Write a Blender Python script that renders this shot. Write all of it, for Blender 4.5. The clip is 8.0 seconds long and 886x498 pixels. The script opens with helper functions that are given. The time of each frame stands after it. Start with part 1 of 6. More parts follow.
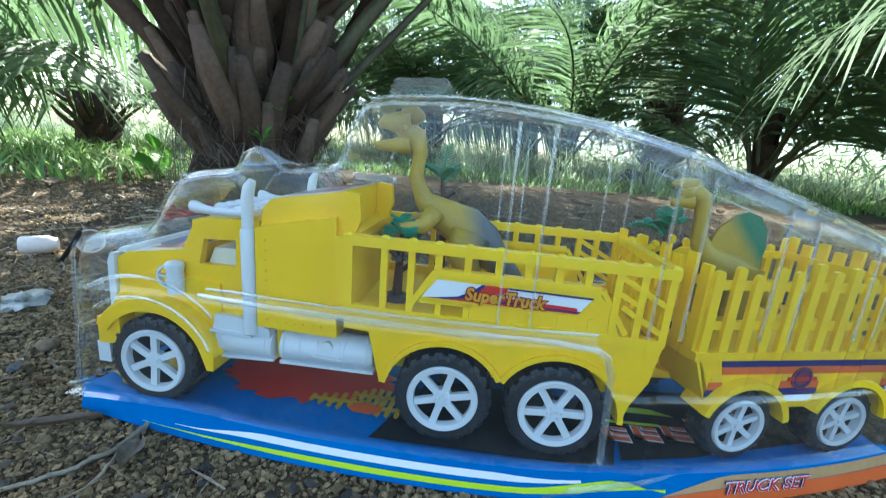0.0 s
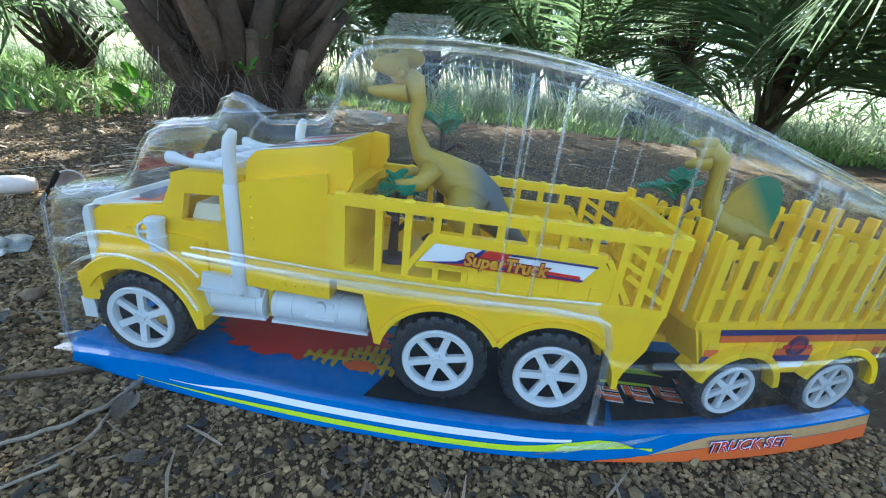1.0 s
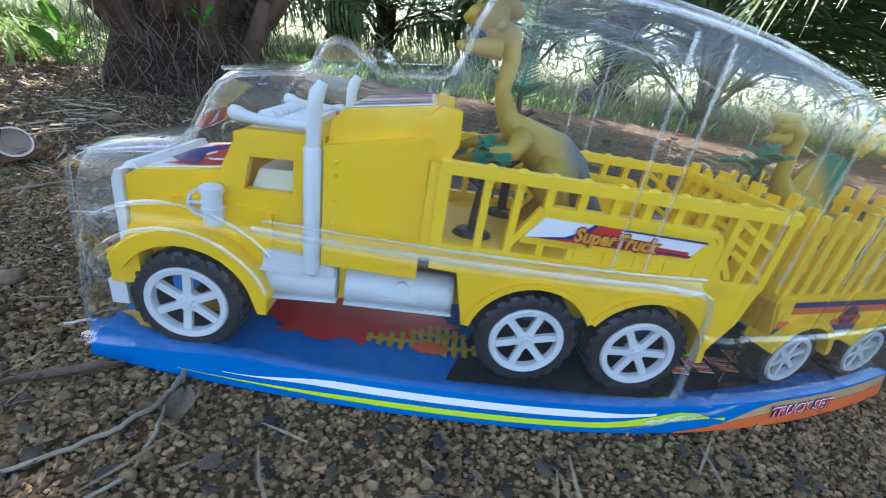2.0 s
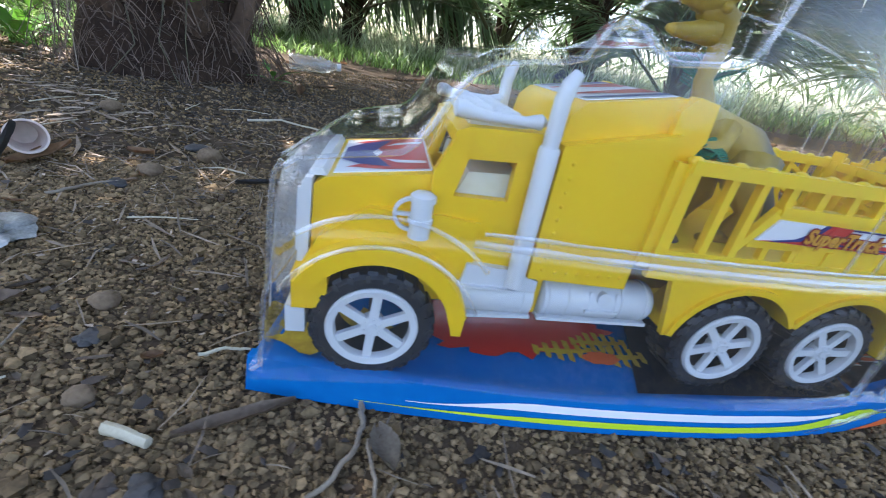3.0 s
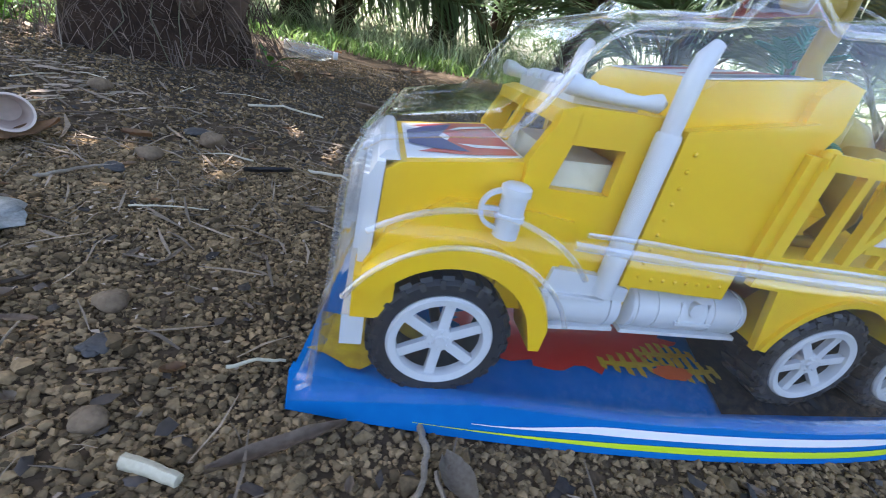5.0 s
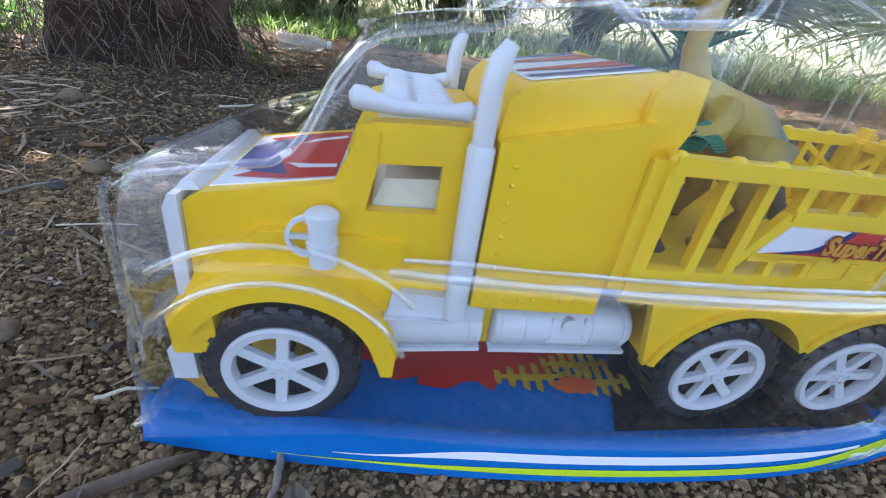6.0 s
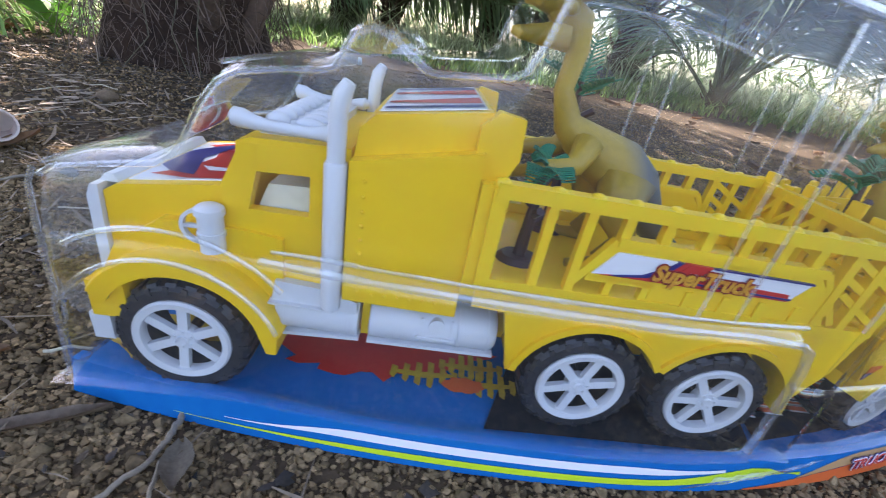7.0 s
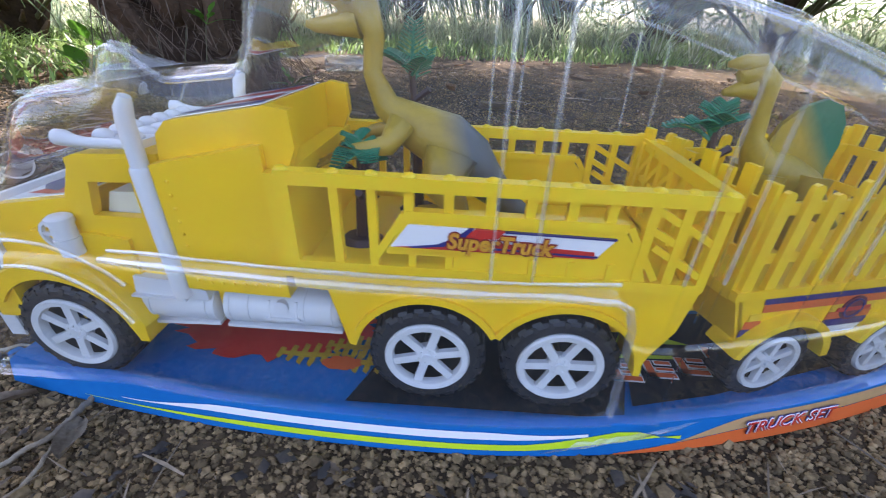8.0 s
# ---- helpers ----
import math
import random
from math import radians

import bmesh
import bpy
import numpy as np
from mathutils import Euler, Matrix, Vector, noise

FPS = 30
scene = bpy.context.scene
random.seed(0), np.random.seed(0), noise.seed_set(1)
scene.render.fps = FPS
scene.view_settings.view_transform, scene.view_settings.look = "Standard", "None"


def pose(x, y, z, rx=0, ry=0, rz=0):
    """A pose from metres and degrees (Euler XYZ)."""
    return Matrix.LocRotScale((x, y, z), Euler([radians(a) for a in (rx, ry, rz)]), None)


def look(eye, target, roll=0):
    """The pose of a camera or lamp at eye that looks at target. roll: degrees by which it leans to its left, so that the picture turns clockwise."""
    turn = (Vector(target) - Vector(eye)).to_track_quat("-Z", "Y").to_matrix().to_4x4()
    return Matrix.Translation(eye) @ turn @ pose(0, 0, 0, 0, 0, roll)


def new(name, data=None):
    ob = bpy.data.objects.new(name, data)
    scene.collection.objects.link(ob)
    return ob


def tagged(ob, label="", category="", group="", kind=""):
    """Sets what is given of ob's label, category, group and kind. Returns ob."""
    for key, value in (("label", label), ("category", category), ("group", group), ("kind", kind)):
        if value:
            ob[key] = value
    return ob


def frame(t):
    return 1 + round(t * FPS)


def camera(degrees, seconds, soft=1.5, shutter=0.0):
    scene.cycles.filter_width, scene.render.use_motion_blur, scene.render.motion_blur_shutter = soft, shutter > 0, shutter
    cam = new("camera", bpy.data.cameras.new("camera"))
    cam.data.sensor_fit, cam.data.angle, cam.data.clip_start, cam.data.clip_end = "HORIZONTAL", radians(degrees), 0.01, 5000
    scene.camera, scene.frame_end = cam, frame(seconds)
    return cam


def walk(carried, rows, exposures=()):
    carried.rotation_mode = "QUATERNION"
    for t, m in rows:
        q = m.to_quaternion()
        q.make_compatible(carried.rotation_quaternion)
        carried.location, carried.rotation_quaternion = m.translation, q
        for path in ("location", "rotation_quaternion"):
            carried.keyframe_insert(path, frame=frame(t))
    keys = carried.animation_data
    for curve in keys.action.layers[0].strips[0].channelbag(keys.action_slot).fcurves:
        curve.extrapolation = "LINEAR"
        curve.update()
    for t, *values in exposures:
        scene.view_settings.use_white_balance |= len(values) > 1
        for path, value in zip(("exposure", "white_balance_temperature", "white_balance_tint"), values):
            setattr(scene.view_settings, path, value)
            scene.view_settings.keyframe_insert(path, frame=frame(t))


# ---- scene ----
cam = camera(96.0, 8.0, soft=1.0, shutter=0.3)
ROWS = [
    (0.0, 0.0130, -0.2148, 0.1871, 5.97, -13.55, -4.48),
    (0.5, 0.0095, -0.2018, 0.1892, 5.41, -20.68, -4.46),
    (1.0, 0.0087, -0.1996, 0.1941, 5.59, -21.84, -5.81),
    (2.5, -0.1319, -0.1713, 0.1692, -4.53, -26.05, -9.13),
    (3.0, -0.1849, -0.1540, 0.1627, -5.91, -26.34, -8.77),
    (3.5, -0.2299, -0.1396, 0.1475, -6.74, -26.85, -9.16),
    (4.0, -0.2547, -0.1173, 0.1436, -8.71, -27.06, -10.35),
    (5.5, -0.1829, -0.1283, 0.1535, -5.91, -26.81, -9.71),
    (6.0, -0.1481, -0.1168, 0.1657, -5.61, -29.45, -6.86),
    (6.5, -0.1205, -0.1329, 0.1774, -2.61, -29.39, -7.46),
    (7.0, -0.0888, -0.1429, 0.1816, -0.17, -27.98, -9.34),
    (7.5, -0.0381, -0.1497, 0.1906, 1.39, -28.80, -4.75),
    (8.0, 0.0153, -0.1518, 0.1908, 3.89, -29.30, -1.74),
]
walk(cam, [(t, pose(x, y, z, 90 + pitch, roll, yaw)) for t, x, y, z, yaw, pitch, roll in ROWS],
     exposures=[(0.0, 2.3, 6100, -4), (1.0, 2.3, 6150, 0), (2.5, 2.3, 6450, 13), (5.5, 2.3, 6580, 17), (8.0, 2.3, 6800, 22)])

# ---- world and sun ----
world = bpy.data.worlds.new("world")
scene.world = world
world.use_nodes = True
wn, wl = world.node_tree.nodes, world.node_tree.links
sky = wn.new("ShaderNodeTexSky")
sky.sky_type, sky.sun_disc = "NISHITA", False
sky.sun_elevation, sky.sun_rotation = radians(58), radians(-35)
sky.air_density, sky.dust_density = 1.0, 2.0
wl.new(sky.outputs[0], wn["Background"].inputs[0])
wn["Background"].inputs[1].default_value = 0.15
sun = new("sun", bpy.data.lights.new("sun", "SUN"))
sun.data.energy, sun.data.angle, sun.data.color = 4.5, radians(0.6), (1.0, 0.96, 0.9)
# the sun stands behind the stump, to the left of the truck
SUN_WAY = Vector((math.sin(radians(-35)) * math.cos(radians(58)), math.cos(radians(-35)) * math.cos(radians(58)), math.sin(radians(58))))
sun.matrix_world = look(SUN_WAY * 20, (0, 0, 0))

# ---- materials ----


def material(name, color, rough=0.5, metal=0.0, spec=0.5, dark=None, scale=40.0, amount=0.25, bump=0.0, bump_scale=200.0, sss=0.0, island=0.0, objrand=0.0, clear=0.0):
    """A principled material: two-scale noise between color and dark, fine bump, piece by piece variation."""
    m = bpy.data.materials.new(name)
    m.use_nodes = True
    n, l = m.node_tree.nodes, m.node_tree.links
    p = n["Principled BSDF"]
    p.inputs["Roughness"].default_value, p.inputs["Metallic"].default_value = rough, metal
    p.inputs["Specular IOR Level"].default_value = spec
    if clear:
        p.inputs["Coat Weight"].default_value, p.inputs["Coat Roughness"].default_value = clear, 0.08
    if sss:
        p.inputs["Subsurface Weight"].default_value, p.inputs["Subsurface Scale"].default_value = sss, 0.004
    co = n.new("ShaderNodeTexCoord")
    big, fine = n.new("ShaderNodeTexNoise"), n.new("ShaderNodeTexNoise")
    big.inputs["Scale"].default_value, fine.inputs["Scale"].default_value = scale, scale * 9
    big.inputs["Detail"].default_value = fine.inputs["Detail"].default_value = 4
    mix, mul = n.new("ShaderNodeMix"), n.new("ShaderNodeMath")
    mix.data_type, mul.operation = "RGBA", "MULTIPLY_ADD"
    l.new(co.outputs["Object"], big.inputs["Vector"]), l.new(co.outputs["Object"], fine.inputs["Vector"])
    l.new(big.outputs[0], mul.inputs[0])
    mul.inputs[1].default_value = 0.6
    half = n.new("ShaderNodeMath")
    half.operation = "MULTIPLY"
    half.inputs[1].default_value = 0.4
    l.new(fine.outputs[0], half.inputs[0]), l.new(half.outputs[0], mul.inputs[2])
    ramp = n.new("ShaderNodeMapRange")
    ramp.inputs[1].default_value, ramp.inputs[2].default_value = 0.35, 0.65
    ramp.inputs[3].default_value, ramp.inputs[4].default_value = 0.0, amount if dark is None else 1.0
    l.new(mul.outputs[0], ramp.inputs[0])
    l.new(ramp.outputs[0], mix.inputs["Factor"])
    second = dark or tuple(c * 0.55 for c in color)
    mix.inputs[6].default_value, mix.inputs[7].default_value = (*color, 1), (*second, 1)
    out = mix.outputs[2]
    if island or objrand:
        hsv = n.new("ShaderNodeHueSaturation")
        src = n.new("ShaderNodeNewGeometry").outputs["Random Per Island"] if island else n.new("ShaderNodeObjectInfo").outputs["Random"]
        rng = n.new("ShaderNodeMapRange")
        a = island or objrand
        rng.inputs[3].default_value, rng.inputs[4].default_value = 1 - a, 1 + a
        l.new(src, rng.inputs[0]), l.new(rng.outputs[0], hsv.inputs["Value"]), l.new(out, hsv.inputs["Color"])
        out = hsv.outputs[0]
    l.new(out, p.inputs["Base Color"])
    if bump:
        bt, bp = n.new("ShaderNodeTexNoise"), n.new("ShaderNodeBump")
        bt.inputs["Scale"].default_value, bt.inputs["Detail"].default_value = bump_scale, 5
        bp.inputs["Strength"].default_value, bp.inputs["Distance"].default_value = bump, 0.3 / bump_scale
        l.new(co.outputs["Object"], bt.inputs["Vector"])
        l.new(bt.outputs[0], bp.inputs["Height"]), l.new(bp.outputs[0], p.inputs["Normal"])
    return m


def leaf_material(name, color, dark, rough=0.45, through_light=0.35, island=0.3, scale=6.0):
    """Leaf: principled mixed with translucency."""
    m = material(name, color, rough, dark=dark, scale=scale, island=island, spec=0.4)
    n, l = m.node_tree.nodes, m.node_tree.links
    p, out = n["Principled BSDF"], n["Material Output"]
    tr, mx = n.new("ShaderNodeBsdfTranslucent"), n.new("ShaderNodeMixShader")
    link = p.inputs["Base Color"].links[0].from_socket
    l.new(link, tr.inputs["Color"])
    mx.inputs[0].default_value = through_light
    l.new(p.outputs[0], mx.inputs[1]), l.new(tr.outputs[0], mx.inputs[2]), l.new(mx.outputs[0], out.inputs["Surface"])
    return m


def film_material(name, tint, haze, rough, base=0.05, edge=0.6, power=3.2, patchy=0.0):
    """Thin clear plastic sheet: see-through, with Fresnel gloss and a faint uneven haze."""
    m = bpy.data.materials.new(name)
    m.use_nodes = True
    n, l = m.node_tree.nodes, m.node_tree.links
    n.remove(n["Principled BSDF"])
    clear, gloss, fog = n.new("ShaderNodeBsdfTransparent"), n.new("ShaderNodeBsdfGlossy"), n.new("ShaderNodeBsdfDiffuse")
    clear.inputs[0].default_value, gloss.inputs[1].default_value = (*tint, 1), rough
    gloss.inputs[0].default_value, fog.inputs[0].default_value = (1, 1, 1, 1), (0.75, 0.8, 0.85, 1)
    co, tx, rg = n.new("ShaderNodeTexCoord"), n.new("ShaderNodeTexNoise"), n.new("ShaderNodeMapRange")
    tx.inputs["Scale"].default_value, tx.inputs["Detail"].default_value = 30, 6
    rg.inputs[1].default_value, rg.inputs[2].default_value, rg.inputs[3].default_value, rg.inputs[4].default_value = 0.3, 0.75, haze * 0.35, haze * 1.5
    l.new(co.outputs["Object"], tx.inputs["Vector"]), l.new(tx.outputs[0], rg.inputs[0])
    wav, bp = n.new("ShaderNodeTexNoise"), n.new("ShaderNodeBump")
    wav.inputs["Scale"].default_value = 20
    bp.inputs["Strength"].default_value, bp.inputs["Distance"].default_value = 0.4, 0.003
    wav.inputs["Detail"].default_value = 2
    l.new(co.outputs["Object"], wav.inputs["Vector"]), l.new(wav.outputs[0], bp.inputs["Height"]), l.new(bp.outputs[0], gloss.inputs["Normal"])
    face, pw, dbl = n.new("ShaderNodeLayerWeight"), n.new("ShaderNodeMath"), n.new("ShaderNodeMath")
    face.inputs[0].default_value = 0.5
    pw.operation, dbl.operation, dbl.use_clamp = "POWER", "MULTIPLY_ADD", True
    pw.inputs[1].default_value = power
    dbl.inputs[1].default_value, dbl.inputs[2].default_value = edge, base
    l.new(bp.outputs[0], face.inputs["Normal"]), l.new(face.outputs["Facing"], pw.inputs[0]), l.new(pw.outputs[0], dbl.inputs[0])
    gain = dbl.outputs[0]
    if patchy:
        spot, lim, mul = n.new("ShaderNodeTexNoise"), n.new("ShaderNodeMapRange"), n.new("ShaderNodeMath")
        spot.inputs["Scale"].default_value, spot.inputs["Detail"].default_value = 26, 4
        lim.inputs[1].default_value, lim.inputs[2].default_value, lim.inputs[3].default_value, lim.inputs[4].default_value = 0.36, 0.66, 1 - patchy, 1.0
        mul.operation = "MULTIPLY"
        l.new(co.outputs["Object"], spot.inputs["Vector"]), l.new(spot.outputs[0], lim.inputs[0]), l.new(lim.outputs[0], mul.inputs[0]), l.new(gain, mul.inputs[1])
        gain = mul.outputs[0]
    a, b = n.new("ShaderNodeMixShader"), n.new("ShaderNodeMixShader")
    l.new(rg.outputs[0], a.inputs[0]), l.new(clear.outputs[0], a.inputs[1]), l.new(fog.outputs[0], a.inputs[2])
    l.new(gain, b.inputs[0]), l.new(a.outputs[0], b.inputs[1]), l.new(gloss.outputs[0], b.inputs[2])
    l.new(b.outputs[0], n["Material Output"].inputs["Surface"])
    return m


YELLOW = material("yellow_plastic", (0.92, 0.58, 0.01), 0.36, dark=(0.86, 0.51, 0.007), scale=25, bump=0.12, bump_scale=300, sss=0.08)
YELLOW_THIN = material("thin_yellow_plastic", (0.93, 0.62, 0.016), 0.38, dark=(0.88, 0.55, 0.012), scale=25, bump=0.12, bump_scale=300, sss=0.15)
WHITE = material("white_plastic", (0.66, 0.67, 0.69), 0.35, dark=(0.62, 0.63, 0.645), scale=30, bump=0.08, bump_scale=300)
CREAM = material("cream_plastic", (0.82, 0.8, 0.66), 0.5, dark=(0.62, 0.6, 0.45), scale=30)
RUBBER = material("black_tyre_plastic", (0.014, 0.014, 0.016), 0.42, dark=(0.03, 0.03, 0.034), scale=60, bump=0.3, bump_scale=400)
BLUE_CARD = material("blue_printed_card", (0.0, 0.145, 0.42), 0.4, dark=(0.0, 0.12, 0.38), scale=18, spec=0.09)
RED_INK = material("red_ink", (0.6, 0.03, 0.02), 0.3, scale=40, amount=0.2, clear=0.3)
ORANGE_INK = material("orange_ink", (0.72, 0.13, 0.03), 0.35, scale=40, amount=0.2)
GOLD_INK = material("gold_ink", (0.42, 0.24, 0.1), 0.3, dark=(0.55, 0.33, 0.16), scale=20, clear=0.3)
WHITE_INK = material("white_ink", (0.8, 0.8, 0.82), 0.3, scale=40, amount=0.08, clear=0.3)
LIME_INK = material("lime_ink", (0.55, 0.72, 0.03), 0.3, scale=40, amount=0.1, clear=0.3)
NAVY_INK = material("navy_ink", (0.02, 0.02, 0.16), 0.3, scale=40, amount=0.15)
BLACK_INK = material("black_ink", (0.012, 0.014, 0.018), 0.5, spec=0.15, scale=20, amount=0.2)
YELLOW_INK = material("ochre_ink", (0.6, 0.42, 0.02), 0.4, dark=(0.35, 0.2, 0.02), scale=120)
FILM = film_material("clear_blister_plastic", (0.95, 0.965, 0.975), 0.018, 0.06, 0.042, 0.9, 2.4, 0.4)
# whiter, glossier film for the tubes that imitate edge and rib highlights
FILM_GLINT = film_material("clear_edge_glint", (0.975, 0.98, 0.985), 0.08, 0.16, 0.17, 0.75, 1.7, 0.7)
FILM_RIB_GLINT = film_material("clear_rib_glint", (0.97, 0.975, 0.98), 0.1, 0.25, 0.16, 0.5, 1.7, 0.8)
TAPE = film_material("clear_tape", (0.93, 0.92, 0.86), 0.22, 0.12)
TREE_GREEN = material("green_toy_plastic", (0.01, 0.19, 0.1), 0.4, scale=60, amount=0.4)
TREE_BROWN = material("brown_toy_plastic", (0.07, 0.035, 0.03), 0.4, scale=60, amount=0.4)
SOIL = material("brown_soil", (0.09, 0.062, 0.038), 0.95, dark=(0.035, 0.025, 0.016), scale=9, bump=1.0, bump_scale=120, spec=0.15)
GRANULE = material("soil_granules", (0.255, 0.173, 0.09), 0.9, dark=(0.098, 0.068, 0.037), scale=60, bump=0.7, bump_scale=400, island=0.6, spec=0.2)
DRY = material("dry_leaf", (0.27, 0.2, 0.14), 0.75, dark=(0.16, 0.11, 0.075), scale=40, bump=0.4, bump_scale=150, island=0.4)
STRAW = material("straw_litter", (0.22, 0.165, 0.115), 0.8, dark=(0.1, 0.075, 0.052), scale=30, island=0.5)
PALE = material("pale_dry_stem", (0.55, 0.5, 0.38), 0.7, dark=(0.4, 0.35, 0.25), scale=60, bump=0.3, bump_scale=200)
BARK = material("palm_bark", (0.06, 0.036, 0.024), 0.9, dark=(0.025, 0.016, 0.012), scale=8, bump=1.0, bump_scale=40, spec=0.15)
STUB = material("old_leaf_base", (0.14, 0.088, 0.06), 0.85, dark=(0.06, 0.042, 0.032), scale=9, bump=0.9, bump_scale=60, objrand=0.35, spec=0.2)
FROND = leaf_material("palm_leaflet", (0.15, 0.225, 0.11), (0.09, 0.145, 0.065), through_light=0.5)
RACHIS = material("palm_leaf_stalk", (0.09, 0.1, 0.03), 0.6, dark=(0.05, 0.045, 0.02), scale=10)
GRASS = leaf_material("grass_blade", (0.24, 0.36, 0.11), (0.13, 0.23, 0.06), through_light=0.4, island=0.5)
WEED = leaf_material("weed_leaf", (0.1, 0.26, 0.03), (0.06, 0.16, 0.02), through_light=0.35, island=0.35)
WOODS = leaf_material("far_foliage", (0.17, 0.25, 0.1), (0.1, 0.16, 0.06), through_light=0.5, island=0.5, scale=2.0)
STALK = material("green_brown_leaf_stalk", (0.1, 0.095, 0.04), 0.6, dark=(0.05, 0.035, 0.02), scale=6, bump=0.5, bump_scale=40)
CUP = material("pinkish_white_plastic", (0.75, 0.62, 0.55), 0.35, dark=(0.6, 0.48, 0.42), scale=20)
BOTTLE = film_material("clear_bottle_plastic", (0.86, 0.9, 0.88), 0.18, 0.08)
FOIL = material("crumpled_white_film", (0.36, 0.36, 0.34), 0.4, dark=(0.16, 0.16, 0.15), scale=60, bump=0.6, bump_scale=150)
BROWN_LEAF = material("brown_dead_leaf", (0.3, 0.17, 0.08), 0.6, dark=(0.18, 0.1, 0.05), scale=30, bump=0.5, bump_scale=120)
DARK_BIT = material("charred_bit", (0.03, 0.028, 0.03), 0.7, dark=(0.06, 0.055, 0.05), scale=60, bump=0.6, bump_scale=200)
DARK_LITTER = material("rotten_litter", (0.06, 0.043, 0.031), 0.7, dark=(0.018, 0.015, 0.014), scale=60, island=0.6)
CLAY = material("soil_clod", (0.2, 0.14, 0.085), 0.95, dark=(0.12, 0.08, 0.05), scale=50, bump=1.0, bump_scale=200)
NAVY_BAG = material("dark_blue_plastic_bag", (0.01, 0.02, 0.09), 0.35, dark=(0.006, 0.01, 0.04), scale=20)
PALE_STICK = material("grey_dry_stalk", (0.3, 0.25, 0.19), 0.75, dark=(0.17, 0.13, 0.095), scale=70, bump=0.4, bump_scale=200)
# tall grass, paled and brightened in its base colour to imitate haze
HAZY_GRASS = leaf_material("hazy_tall_grass", (0.55, 0.6, 0.42), (0.36, 0.45, 0.25), through_light=0.45, island=0.5)
HUSK = material("pale_husk", (0.34, 0.27, 0.2), 0.8, dark=(0.24, 0.18, 0.13), scale=30, island=0.4)
FIBRE = material("root_fibre", (0.13, 0.09, 0.065), 0.85, dark=(0.09, 0.06, 0.045), scale=30, island=0.5)

# ---- mesh helpers ----
WORLD = {}


def thing(name, at, label, category, group="", turn=0.0):
    """An Empty at the base of a thing."""
    ob = new(name)
    ob.empty_display_size = 0.02
    ob.matrix_basis = pose(*at, 0, 0, turn)
    WORLD[ob] = ob.matrix_basis.copy()
    return tagged(ob, label, category, group)


def finish(ob, me, mat, smooth=40):
    for mt in (mat if isinstance(mat, (list, tuple)) else [mat]):
        me.materials.append(mt)
    me.polygons.foreach_set("use_smooth", [True] * len(me.polygons))
    me.set_sharp_from_angle(angle=radians(smooth))


def part(name, bm, mat, parent=None, label="", smooth=40):
    """Links a bmesh, built in world places, as one mesh object under parent."""
    me = bpy.data.meshes.new(name)
    bmesh.ops.recalc_face_normals(bm, faces=bm.faces)
    bm.to_mesh(me)
    bm.free()
    ob = new(name, me)
    finish(ob, me, mat, smooth)
    if parent is not None:
        ob.parent = parent
        ob.matrix_parent_inverse = WORLD[parent].inverted()
        WORLD[ob] = Matrix()
    return tagged(ob, label)


def bevel(bm, w, seg=2, limit=0.5):
    ed = [e for e in bm.edges if len(e.link_faces) == 2 and e.calc_face_angle(0) > limit]
    if ed:
        bmesh.ops.bevel(bm, geom=ed, offset=w, segments=seg, affect="EDGES", clamp_overlap=True)
    return bm


def box(bm, x0, x1, y0, y1, z0, z1):
    v = [bm.verts.new((x, y, z)) for x in (x0, x1) for y in (y0, y1) for z in (z0, z1)]
    for a, b, c, d in ((0, 1, 3, 2), (4, 6, 7, 5), (0, 4, 5, 1), (2, 3, 7, 6), (0, 2, 6, 4), (1, 5, 7, 3)):
        bm.faces.new((v[a], v[b], v[c], v[d]))
    return bm


def beam(bm, a, b, w, h, up=(0, 0, 1)):
    """A straight square bar from a to b: w across, h along up."""
    a, b, up = Vector(a), Vector(b), Vector(up)
    d = (b - a).normalized()
    s = d.cross(up).normalized() * w / 2
    u = s.cross(d).normalized() * h / 2
    r = [[bm.verts.new(p + s * i + u * j) for i, j in ((-1, -1), (1, -1), (1, 1), (-1, 1))] for p in (a, b)]
    bm.faces.new(r[0]), bm.faces.new(r[1])
    for k in range(4):
        bm.faces.new((r[0][k], r[0][(k + 1) % 4], r[1][(k + 1) % 4], r[1][k]))
    return bm


def prism(bm, pts, y0, y1):
    """An outline in x and z, drawn out along y."""
    a, b = [[bm.verts.new((x, y, z)) for x, z in pts] for y in (y0, y1)]
    bm.faces.new(a), bm.faces.new(b)
    for k in range(len(pts)):
        j = (k + 1) % len(pts)
        bm.faces.new((a[k], a[j], b[j], b[k]))
    return bm


def tube(bm, pts, radii, seg=10, squash=1.0):
    """A tube along points, with a radius at each, closed at both ends."""
    pts = [Vector(p) for p in pts]
    rings, side = [], None
    for i, p in enumerate(pts):
        d = (pts[min(i + 1, len(pts) - 1)] - pts[max(i - 1, 0)]).normalized()
        side = side or (Vector((0, 1, 0)) if abs(d.y) < 0.8 else Vector((1, 0, 0)))
        s = (side - d * side.dot(d)).normalized()
        u = d.cross(s)
        side = s
        rings.append([bm.verts.new(p + radii[i] * (s * math.cos(t) * squash + u * math.sin(t))) for t in [2 * math.pi * k / seg for k in range(seg)]])
    for r0, r1 in zip(rings, rings[1:]):
        for k in range(seg):
            bm.faces.new((r0[k], r0[(k + 1) % seg], r1[(k + 1) % seg], r1[k]))
    bm.faces.new(rings[0]), bm.faces.new(rings[-1])
    return bm


